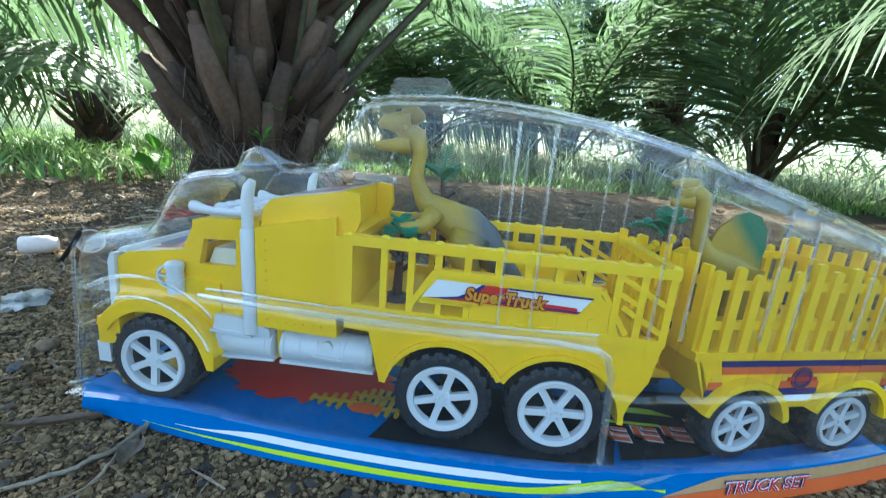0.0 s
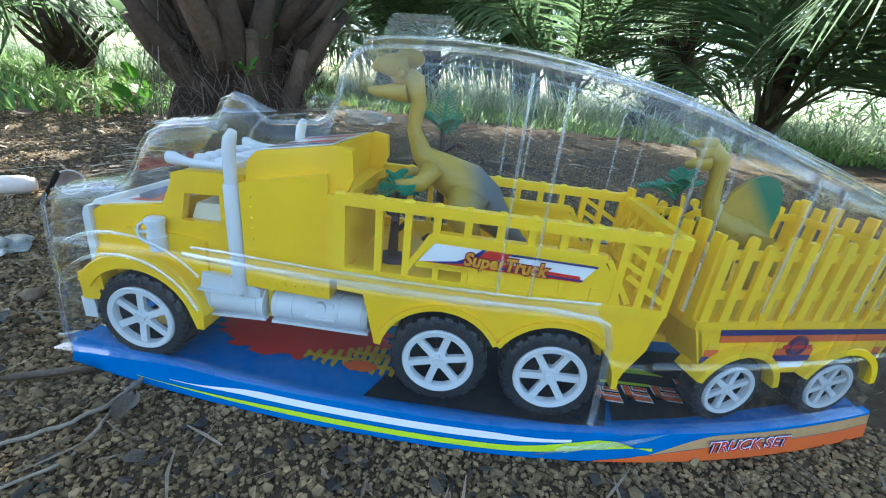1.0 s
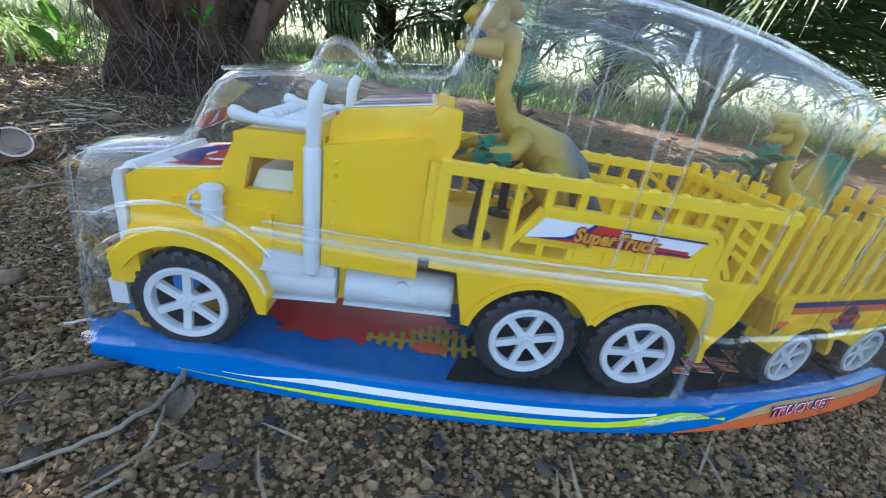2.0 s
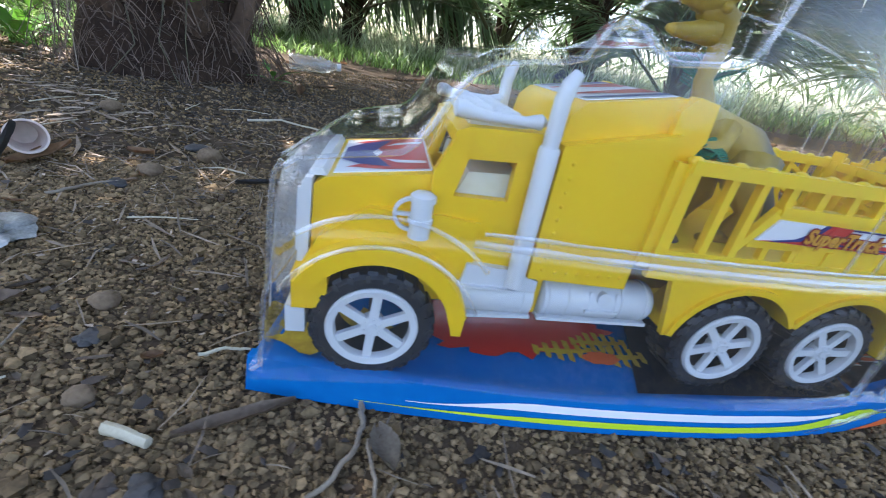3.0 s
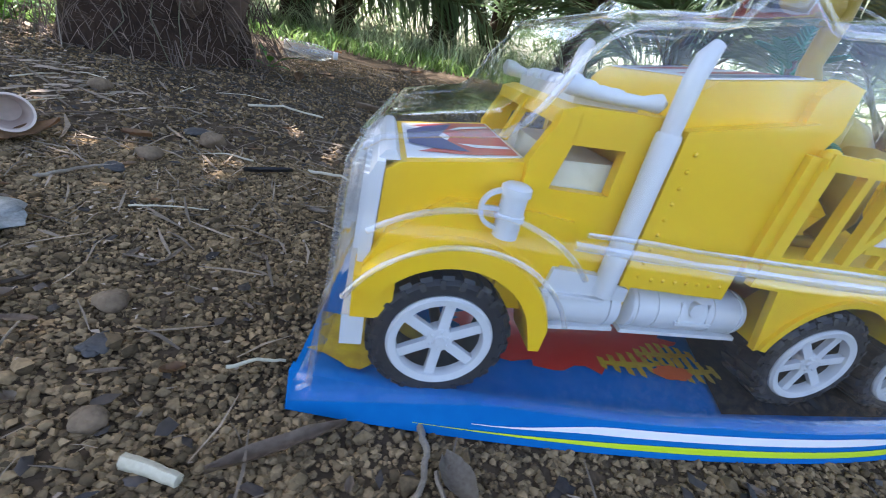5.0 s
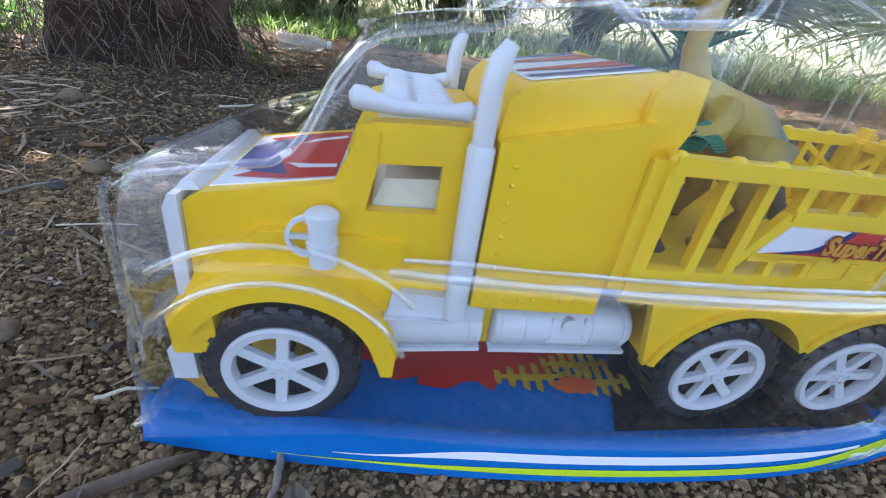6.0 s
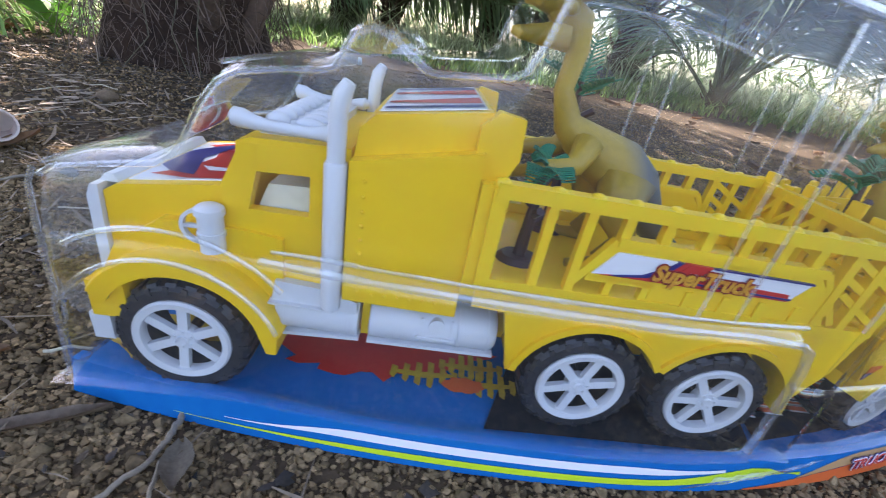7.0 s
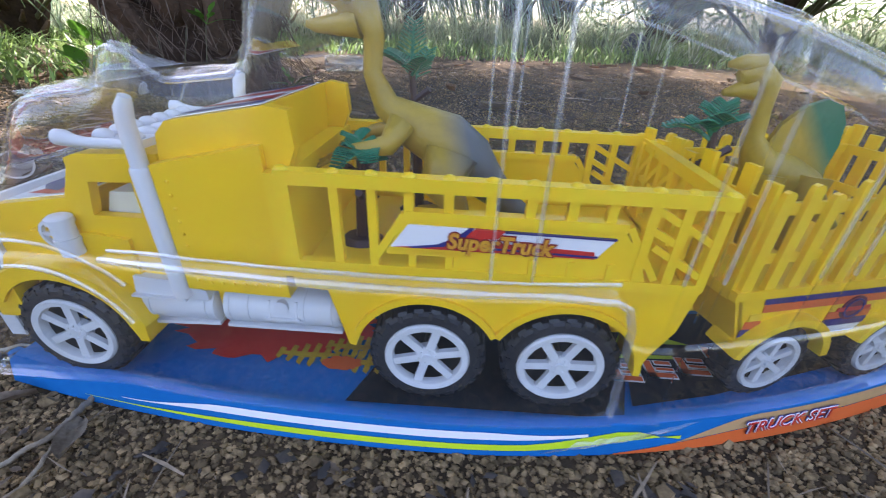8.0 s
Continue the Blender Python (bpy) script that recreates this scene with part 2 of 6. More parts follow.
def ball(bm, c, r, sx=1, sy=1, sz=1, u=10, v=7):
    bmesh.ops.create_uvsphere(bm, u_segments=u, v_segments=v, radius=r, matrix=Matrix.Translation(c) @ Matrix.Diagonal((sx, sy, sz, 1)))
    return bm


def ring_profile(bm, prof, seg=48, axis_at=(0, 0, 0), a0=0.0, a1=360.0):
    """Turns a closed outline of (radius, y) about the y axis through axis_at."""
    full = a1 - a0 >= 360
    n = seg if full else seg + 1
    rows = []
    for k in range(n):
        t = radians(a0 + (a1 - a0) * k / seg)
        rows.append([bm.verts.new((axis_at[0] + r * math.cos(t), axis_at[1] + y, axis_at[2] + r * math.sin(t))) for r, y in prof])
    m = len(prof)
    for k in range(seg):
        p, q = rows[k], rows[(k + 1) % n]
        for j in range(m):
            bm.faces.new((p[j], p[(j + 1) % m], q[(j + 1) % m], q[j]))
    if not full:
        bm.faces.new(rows[0]), bm.faces.new(rows[-1])
    return bm


def lettering(text, size, m, mat, parent, depth=0.0003, shear=0.0, bold=0.0):
    cu = bpy.data.curves.new("lettering", "FONT")
    cu.body, cu.size, cu.extrude, cu.shear, cu.offset = text, size, depth, shear, bold
    cu.align_x, cu.align_y, cu.resolution_u = "CENTER", "CENTER", 3
    tmp = new("lettering_source", cu)
    me = bpy.data.meshes.new_from_object(tmp.evaluated_get(bpy.context.evaluated_depsgraph_get()))
    bpy.data.objects.remove(tmp)
    me.transform(m)
    ob = new("lettering", me)
    me.materials.clear()
    me.materials.append(mat)
    ob.parent = parent
    ob.matrix_parent_inverse = WORLD[parent].inverted()
    WORLD[ob] = Matrix()
    return ob


def arc(cx, cz, r, a0, a1, n):
    return [(cx + r * math.cos(radians(a0 + (a1 - a0) * k / n)), cz + r * math.sin(radians(a0 + (a1 - a0) * k / n))) for k in range(n + 1)]


YC = 0.046  # the truck's middle line


def far(y):
    return 2 * YC - y


# ---- ground ----
def height(x, y):
    d = math.hypot(x + 0.05, y)
    h = 0.012 * noise.noise((x * 1.7, y * 1.7, 3.0)) * min(1, max(0, (d - 0.35) / 0.6))
    h += 0.003 * noise.noise((x * 9, y * 9, 0.0)) * min(1, max(0, (d - 0.3) / 0.3))
    return h + 0.02 * max(0, min(1, (y - 1.5) / 3)) * noise.noise((x * 0.4, y * 0.4, 7.0))


def make_ground():
    bm = bmesh.new()
    xs = sorted({round(s * (0.012 * i + 0.0000022 * i ** 4.1), 4) for i in range(0, 75) for s in (-1, 1)})
    g = [[bm.verts.new((x - 0.1, y + 0.1, height(x - 0.1, y + 0.1) - 0.002)) for x in xs] for y in xs]
    for a, b in zip(g, g[1:]):
        for k in range(len(xs) - 1):
            bm.faces.new((a[k], a[k + 1], b[k + 1], b[k]))
    ob = part("ground", bm, SOIL)
    tagged(ob, "brown granular soil floor of a palm grove, strewn with litter", "ground", kind="structure")
    return ob


make_ground()

# ---- the card tray ----
X0, X1, LIP, FLOOR = -0.2445, 0.301, 0.018, 0.0145


def yfront(x):
    return -0.025 + (0.4 if x < 0 else 0.72) * x * x


def yback(x):
    return 0.112 + 0.72 * max(0, x - 0.05) ** 2


def slant(x, y):
    """The package's front end runs back at a slant."""
    return x + 0.14 * max(0.0, y + 0.01) * (1 - ease(x, X0, -0.17))


def steps(a, b, n):
    return [a + (b - a) * k / n for k in range(n + 1)]


def band(bm, a, b, lo, hi, out=0.0004, n=28):
    """A strip of print on the tray's front face, between heights lo(x) and hi(x)."""
    rows = []
    for x in steps(a, b, n):
        rows.append([bm.verts.new((x, yfront(x) + 0.004 * z / LIP - out, z)) for z in (lo(x), hi(x))])
    for p, q in zip(rows, rows[1:]):
        bm.faces.new((p[0], q[0], q[1], p[1]))
    return bm


def sheet(bm, pts, z):
    bm.faces.new([bm.verts.new((x, y, z)) for x, y in pts])
    return bm


def ease(x, a, b):
    t = max(0, min(1, (x - a) / (b - a)))
    return t * t * (3 - 2 * t)


def jagged(rng, cx, cy, rx, ry, n=40, rough=0.3):
    return [(cx + rx * math.cos(2 * math.pi * k / n) * (1 + rng.uniform(-rough, rough)), cy + ry * math.sin(2 * math.pi * k / n) * (1 + rng.uniform(-rough, rough))) for k in range(n)]


def make_tray():
    tray = thing("card_tray", (0.03, 0.05, 0), "glossy blue printed card tray with white and lime stripes on soil", "packaging tray")
    bm = bmesh.new()
    rows = []
    for x in steps(X0, X1, 56):
        f, b = yfront(x), yback(x)
        prof = [(f, 0), (f + 0.004, LIP), (f + 0.0048, LIP + 0.0004), (f + 0.0095, LIP), (f + 0.011, FLOOR), (b - 0.011, FLOOR), (b - 0.008, LIP), (b - 0.004, LIP), (b, 0)]
        rows.append([bm.verts.new((slant(x, y), y, z + 0.0007 * noise.noise((x * 30, y * 30, z * 50)) * (z > 0))) for y, z in prof])
    for p, q in zip(rows, rows[1:]):
        for k in range(len(p)):
            bm.faces.new((p[k], q[k], q[(k + 1) % len(p)], p[(k + 1) % len(p)]))
    bm.faces.new(rows[0]), bm.faces.new(rows[-1])
    part("tray_body", bm, BLUE_CARD, tray, "blue printed card")
    up = lambda x: 0.0145 * ease(x, 0.045, 0.125)
    part("white_stripe", band(bmesh.new(), -0.165, 0.085, lambda x: 0.0078 + 0.002 * ease(x, -0.16, -0.11) + 0.25 * up(x), lambda x: 0.0081 + 0.0042 * ease(x, -0.165, -0.1) * (1 - 0.7 * ease(x, 0.03, 0.085)) + 0.0018 * ease(x, -0.15, -0.1) + 0.3 * up(x)), WHITE_INK, tray, "white printed stripe")
    part("lime_stripe", band(bmesh.new(), -0.19, 0.135, lambda x: 0.0045 - 0.001 * ease(x, -0.19, -0.05) + 0.38 * up(x), lambda x: 0.0047 + 0.0022 * ease(x, -0.19, -0.06) + 0.62 * up(x) * (1 - ease(x, 0.1, 0.136))), LIME_INK, tray, "lime printed stripe")
    part("red_panel", band(bmesh.new(), 0.1, X1, lambda x: 0.0002, lambda x: 0.0003 + 0.009 * ease(x, 0.08, 0.19)), ORANGE_INK, tray, "red printed panel")
    part("gold_panel", band(bmesh.new(), 0.125, X1, lambda x: 0.0005 + 0.009 * ease(x, 0.08, 0.19), lambda x: 0.001 + 0.0155 * ease(x, 0.11, 0.18), out=0.0003), GOLD_INK, tray, "bronze printed panel")
    x = 0.199
    turn = math.degrees(math.atan(2 * 0.72 * x))
    for off, mat, bold in ((0.0007, NAVY_INK, 0.0007), (0.001, WHITE_INK, 0.0004), (0.0013, RED_INK, 0.0)):
        m = Matrix.Translation((x, yfront(x) + 0.0022 - off - 0.0004, 0.0095)) @ pose(0, 0, 0, 78, 0, turn) @ Matrix.Diagonal((1.12, 0.92, 1, 1))
        lettering("TRUCK SET", 0.0105, m, mat, tray, 0.0002, 0.25, bold)
    rng = random.Random(4)
    z = FLOOR + 0.0016
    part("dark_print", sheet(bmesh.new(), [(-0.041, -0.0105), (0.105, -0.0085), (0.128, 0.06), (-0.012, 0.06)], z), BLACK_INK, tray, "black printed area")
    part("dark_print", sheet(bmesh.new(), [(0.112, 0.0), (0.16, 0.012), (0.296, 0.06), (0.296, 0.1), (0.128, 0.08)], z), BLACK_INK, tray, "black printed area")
    part("red_print", sheet(bmesh.new(), jagged(rng, -0.1, 0.045, 0.065, 0.03, 60, 0.12), z), RED_INK, tray, "red printed splash")
    for cx, cy, n, w in ((-0.072, 0.021, 6, 0.034), (-0.045, 0.03, 7, 0.034), (-0.035, 0.018, 5, 0.026)):
        bm = bmesh.new()
        for k in range(n):
            x = cx - w / 2 + w * k / (n - 1)
            d = 0.006 * math.sin(math.pi * (k + 0.6) / n) + rng.uniform(0.001, 0.003)
            sheet(bm, [(x - 0.0018, cy - d), (x + rng.uniform(0.0, 0.0012), cy - d - 0.002), (x + 0.0018, cy - d * 0.8), (x + 0.0024, cy + d), (x - 0.001, cy + d + 0.001)], z + 0.0003 + 0.00002 * k)
        sheet(bm, [(cx - w / 2, cy - 0.0015), (cx, cy - 0.0035), (cx + w / 2, cy - 0.001), (cx + w / 2, cy + 0.0015), (cx, cy + 0.001), (cx - w / 2, cy + 0.0008)], z + 0.0005)
        part("ochre_print", bm, YELLOW_INK, tray, "ochre printed bars")
    part("orange_print", sheet(bmesh.new(), jagged(rng, -0.05, 0.015, 0.011, 0.0055, 26, 0.14), z + 0.0008), ORANGE_INK, tray, "orange printed blot")
    part("ochre_print", sheet(bmesh.new(), jagged(rng, -0.205, 0.03, 0.03, 0.02, 36, 0.3), z + 0.0003), YELLOW_INK, tray, "ochre printed splash")
    part("lime_print", sheet(bmesh.new(), [(0.118, 0.05), (0.165, 0.052), (0.15, 0.058), (0.122, 0.057)], z + 0.0003), LIME_INK, tray, "lime printed wedge")
    part("lime_print", sheet(bmesh.new(), [(0.112, 0.036), (0.15, 0.038), (0.15, 0.041), (0.114, 0.039)], z + 0.0003), LIME_INK, tray, "lime printed wedge")
    # unreadable printed word: outlined red bars
    for k in range(9):
        x = 0.108 + 0.021 * k
        y = 0.016 + 0.2 * (x - 0.1) + 0.35 * max(0, x - 0.15)
        bm, bw = bmesh.new(), bmesh.new()
        for a, b, c, d in ((0, 0.016, 0, 0.0035), (0.0, 0.0045, 0, 0.013), (0.006, 0.016, 0.0055, 0.0075), (0.007, 0.016, 0.0105, 0.013)):
            sheet(bw, [(x + a - 0.0008, y + c - 0.0008), (x + b + 0.0008, y + c - 0.0008), (x + b + 0.0008, y + d + 0.0008), (x + a - 0.0008, y + d + 0.0008)], z + 0.0006)
            sheet(bm, [(x + a, y + c), (x + b, y + c), (x + b, y + d), (x + a, y + d)], z + 0.001)
        part("print_bar", bw, WHITE_INK, tray), part("print_bar", bm, ORANGE_INK, tray)


make_tray()


# ---- wheels ----
def make_wheel_meshes(r, rim, w, spokes, lugs):
    """Meshes of a toy tyre and rim whose outer face lies at y=0, the wheel reaching towards +y."""
    bm = bmesh.new()
    s = r / 0.0295
    ring_profile(bm, [(rim * 0.97, 0.0022), (rim * 1.04, 0.0006 * s), (r * 0.9, 0.0003), (r * 0.955, 0.0022 * s), (r * 0.965, w / 2), (r * 0.955, w - 0.0022), (r * 0.88, w), (rim * 0.9, w - 0.001)], 56)
    for k in range(lugs):
        for half in (0, 1):
            a = 2 * math.pi * (k + 0.5 * half) / lugs
            y0, y1 = ((0.0012, w * 0.47), (w * 0.53, w - 0.001))[half]
            t = math.pi / lugs * 0.55
            q = []
            for rr, yy, tt in ((0.945, y0, 0), (0.945, y1, 0.5), (1.0, y0 + 0.0012, 0), (1.0, y1, 0.5)):
                for sg in (-1, 1):
                    ang = a + sg * t + tt * t
                    q.append(bm.verts.new((r * rr * math.cos(ang), yy, r * rr * math.sin(ang))))
            for f in ((0, 1, 3, 2), (4, 6, 7, 5), (0, 4, 5, 1), (2, 3, 7, 6), (0, 2, 6, 4), (1, 5, 7, 3)):
                bm.faces.new([q[i] for i in f])
    # side notches of the tread
    for k in range(lugs):
        a = 2 * math.pi * (k + 0.25) / lugs
        c = Vector((math.cos(a), 0, math.sin(a)))
        beam(bm, c * r * 0.84 + Vector((0, 0.0004, 0)), c * r * 0.95 + Vector((0, 0.0012, 0)), 0.0022 * s, 0.0012 * s, (0, 1, 0))
    bmesh.ops.recalc_face_normals(bm, faces=bm.faces)
    tyre = bpy.data.meshes.new("tyre")
    bm.to_mesh(tyre)
    bm.free()
    bm = bmesh.new()
    ring_profile(bm, [(rim * 0.81, 0.0012), (rim * 0.83, -0.0003), (rim * 0.97, -0.0009), (rim * 1.01, 0.0003), (rim * 1.0, 0.003), (rim * 0.88, 0.0042), (rim * 0.81, 0.0042)], 48)
    ring_profile(bm, [(0.0001, 0.0005), (rim * 0.1, 0.0002), (rim * 0.12, 0.001), (rim * 0.25, 0.001), (rim * 0.28, 0.002), (rim * 0.28, 0.006), (0.0001, 0.006)], 24)
    for k in range(spokes):
        a = 2 * math.pi * (k + 0.5) / spokes
        c = Vector((math.cos(a), 0, math.sin(a)))
        beam(bm, c * rim * 0.2 + Vector((0, 0.0026, 0)), c * rim * 0.86 + Vector((0, 0.0022, 0)), rim * 0.2, 0.0026, (0, 1, 0))
        ball(bm, c * rim * 0.19 + Vector((0, 0.0008, 0)), rim * 0.035, u=6, v=4)
    bmesh.ops.recalc_face_normals(bm, faces=bm.faces)
    rm = bpy.data.meshes.new("rim")
    bm.to_mesh(rm)
    bm.free()
    return tyre, rm


def place_wheel(meshes, parent, m, first):
    hub = new("wheel")
    hub.parent = parent
    hub.matrix_parent_inverse = WORLD[parent].inverted()
    hub.matrix_basis = m
    hub.empty_display_size = 0.01
    for me, name, mat, lab in ((meshes[0], "tyre", RUBBER, "black treaded tyre"), (meshes[1], "rim", WHITE, "white spoked rim")):
        ob = new(name, me)
        if first:
            finish(ob, me, mat, 30)
        ob.parent = hub
        tagged(ob, lab)


HUBS, HZ = (-0.1845, 0.0015, 0.068), 0.0437
TRUCK_WHEEL = make_wheel_meshes(0.0296, 0.0213, 0.023, 6, 22)
CART_WHEEL = make_wheel_meshes(0.0242, 0.0174, 0.016, 6, 20)


# ---- the toy truck ----
def make_truck():
    truck = thing("toy_truck", (-0.06, YC, FLOOR + 0.0016), "yellow plastic toy truck with white fittings inside clear packaging", "toy truck")
    P = lambda name, bm, mat, label="": part(name, bm, mat, truck, label)
    P("chassis", bevel(box(bmesh.new(), -0.216, 0.112, 0.024, 0.068, 0.046, 0.062), 0.002), YELLOW, "yellow plastic frame rail")
    for x in HUBS:
        P("axle", tube(bmesh.new(), [(x, 0.004, HZ), (x, 0.088, HZ)], [0.0025] * 2), RUBBER, "dark axle rod")
    # hood with rounded shoulders
    bm = bmesh.new()
    prism(bm, [(-0.2155, 0.058), (-0.2135, 0.1065), (-0.208, 0.11), (-0.164, 0.1165), (-0.158, 0.058)], 0.009, far(0.009))
    P("hood", bevel(bm, 0.0045, 3), YELLOW)
    # hood sticker: white, red and navy wedges
    top = lambda x: 0.1107 + (x + 0.2065) * 0.1477
    hs = part("hood_sticker", prism(bmesh.new(), [(-0.2065, 0.1102), (-0.165, 0.1163), (-0.165, 0.1168), (-0.2065, 0.1106)], 0.0145, far(0.0145)), WHITE_INK, truck, "white sticker with red and navy flames")
    for mat, dz, pts in ((RED_INK, 0.0002, [(-0.166, 0.0155), (-0.184, 0.016), (-0.202, 0.0215), (-0.192, 0.029), (-0.187, YC), (-0.192, 0.063), (-0.202, 0.0705), (-0.184, 0.076), (-0.166, 0.0765)]),
                         (NAVY_INK, 0.0004, [(-0.183, 0.0195), (-0.196, 0.025), (-0.205, 0.034), (-0.205, 0.058), (-0.196, 0.067), (-0.183, 0.0725), (-0.192, YC)]),
                         (WHITE_INK, 0.0004, [(-0.167, 0.024), (-0.18, 0.026), (-0.186, 0.033), (-0.177, 0.03), (-0.167, 0.028)]),
                         (WHITE_INK, 0.0004, [(-0.167, 0.064), (-0.177, 0.062), (-0.186, 0.059), (-0.18, 0.066), (-0.167, 0.068)])):
        bm = bmesh.new()
        bm.faces.new([bm.verts.new((x, y, top(x) + dz)) for x, y in pts])
        bmesh.ops.triangulate(bm, faces=bm.faces)
        part("flame", bm, mat, hs)
    # grille
    bm = bmesh.new()
    prism(bm, [(-0.2202, 0.068), (-0.2188, 0.1045), (-0.2165, 0.1095), (-0.2137, 0.1095), (-0.2157, 0.068)], 0.007, far(0.007))
    bevel(bm, 0.0012)
    g = P("grille", bm, WHITE, "white radiator grille")
    bm = bmesh.new()
    prism(bm, [(-0.2165, 0.109), (-0.214, 0.1124), (-0.2105, 0.1127), (-0.2085, 0.1095)], 0.012, far(0.012))
    part("grille_cap", bevel(bm, 0.001), WHITE, g)
    for k in range(9):
        y = 0.014 + 0.008 * k
        part("grille_bar", beam(bmesh.new(), (-0.2205, y, 0.073), (-0.2192, y, 0.103), 0.003, 0.003, (1, 0, 0)), WHITE, g)
    P("bumper", bevel(box(bmesh.new(), -0.2235, -0.215, -0.002, far(-0.002), 0.0385, 0.0525), 0.0015), WHITE, "white front bumper")
    for y0 in (-0.003, far(0.013)):
        bm = box(bmesh.new(), -0.2205, -0.2055, y0, y0 + 0.016, 0.0525, 0.0705)
        bevel(bm, 0.003, 3)
        P("headlight", bm, YELLOW)
    # fenders over the front wheels
    for y0, y1 in ((-0.005, 0.016), (far(0.016), far(-0.005))):
        bm = bmesh.new()
        ring_profile(bm, [(0.0345, y0), (0.0425, y0), (0.0435, y0 + 0.0015), (0.0435, y1 - 0.001), (0.0345, y1)], 30, (-0.1835, 0, HZ), 12, 148)
        prism(bm, [(-0.142, 0.0527), (-0.1495, 0.0508), (-0.1472, 0.043), (-0.1427, 0.043)], y0, y1)
        P("front_fender", bevel(bm, 0.0012), YELLOW)
    for y0, y1 in ((0.0, 0.012), (far(0.012), far(0.0))):
        bm = prism(bmesh.new(), arc(-0.1835, HZ, 0.043, 150, 15, 20) + [(-0.1415, 0.098), (-0.158, 0.1), (-0.19, 0.1), (-0.2105, 0.085)], y0 + 0.004, y1)
        P("wing", bevel(bm, 0.002), YELLOW)
    # cab: side walls with window openings, roof, posts
    for y0, y1 in ((0.006, 0.011), (far(0.011), far(0.006))):
        bm = bmesh.new()
        prism(bm, [(-0.165, 0.056), (-0.165, 0.109), (-0.1545, 0.109), (-0.1315, 0.109), (-0.1165, 0.109), (-0.1165, 0.056)], y0, y1)
        prism(bm, [(-0.165, 0.1088), (-0.1655, 0.118), (-0.157, 0.1355), (-0.151, 0.1355), (-0.1515, 0.1255), (-0.1555, 0.1088)], y0, y1)
        prism(bm, [(-0.152, 0.1253), (-0.1515, 0.1357), (-0.131, 0.137), (-0.131, 0.1262)], y0, y1)
        prism(bm, [(-0.1315, 0.1088), (-0.131, 0.137), (-0.1165, 0.1375), (-0.1165, 0.1088)], y0, y1)
        P("cab_side", bevel(bm, 0.0008), YELLOW)
    P("cab_roof", bevel(prism(bmesh.new(), [(-0.159, 0.131), (-0.1585, 0.136), (-0.153, 0.138), (-0.116, 0.1395), (-0.116, 0.1345)], 0.0062, far(0.0062)), 0.002, 3), YELLOW)
    P("cab_floor", box(bmesh.new(), -0.164, -0.117, 0.011, far(0.011), 0.09, 0.094), YELLOW)
    P("windscreen_post", beam(bmesh.new(), (-0.164, YC, 0.117), (-0.157, YC, 0.135), 0.004, 0.003), YELLOW)
    bm = bevel(prism(bmesh.new(), [(-0.151, 0.094), (-0.1535, 0.109), (-0.1495, 0.1185), (-0.127, 0.1195), (-0.124, 0.094)], 0.0125, far(0.015)), 0.003, 3)
    P("seat", bm, CREAM, "cream plastic seat")
    for y in (0.062,):
        bm = bmesh.new()
        ring_profile(bm, [(0.007, -0.001), (0.009, -0.001), (0.009, 0.001), (0.007, 0.001)], 20)
        bmesh.ops.transform(bm, matrix=pose(-0.152, y + 0.004, 0.112, 0, 0, 70), verts=bm.verts)
        P("steering_wheel", bm, CREAM)
    # lamp and horn bar on the cab roof
    bm = bevel(box(bmesh.new(), -0.1525, -0.1275, 0.014, far(0.014), 0.137, 0.1425), 0.0018, 3)
    for k in range(7):
        y = 0.018 + 0.0094 * k
        ball(bm, (-0.147, y, 0.1433), 0.0042, 1.1, 0.95, 0.75)
        ball(bm, (-0.135, y + 0.002, 0.1428), 0.0036, 1.6, 0.9, 0.7)
    for y in (0.0085, far(0.0085)):
        tube(bm, [(-0.1608, y, 0.1442), (-0.1596, y, 0.1443), (-0.1565, y, 0.144), (-0.153, y, 0.1432), (-0.147, y, 0.1425), (-0.131, y, 0.1425), (-0.1275, y, 0.143), (-0.1245, y, 0.1432), (-0.1222, y, 0.1432)], [0.0015, 0.0034, 0.0036, 0.0028, 0.0023, 0.0022, 0.0028, 0.0033, 0.0014], 14)
    P("horn_bar", bm, WHITE, "white roof lamps and horns")
    # sleeper
    bm = prism(bmesh.new(), [(-0.1155, 0.0752), (-0.1155, 0.1368), (-0.0668, 0.1473), (-0.0655, 0.0734)], 0.0, far(0.0))
    bevel(bm, 0.0018)
    sl = P("sleeper", bm, YELLOW, "yellow sleeper cabin with rivets")
    bm = prism(bmesh.new(), [(-0.1155, 0.1345), (-0.1135, 0.148), (-0.108, 0.1535), (-0.066, 0.161), (-0.066, 0.142)], 0.0065, far(0.0065))
    bevel(bm, 0.003, 3)
    part("sleeper_roof", bm, YELLOW, sl)
    for y0, y1 in ((0.003, 0.009), (far(0.009), far(0.003))):
        bm = prism(bmesh.new(), [(-0.071, 0.128), (-0.07, 0.156), (-0.064, 0.162), (-0.0545, 0.1605), (-0.0535, 0.146), (-0.0575, 0.137), (-0.0575, 0.128)], y0, y1)
        part("fairing", bevel(bm, 0.0015), YELLOW, sl)
    bm = bmesh.new()
    for k in range(9):
        ball(bm, (-0.1095, -0.0001, 0.0805 + 0.0062 * k), 0.0009, u=8, v=5)
    for k in range(7):
        ball(bm, (-0.103 + 0.0055 * k, -0.0001, 0.0795), 0.0009, u=8, v=5)
    part("rivets", bm, YELLOW, sl)
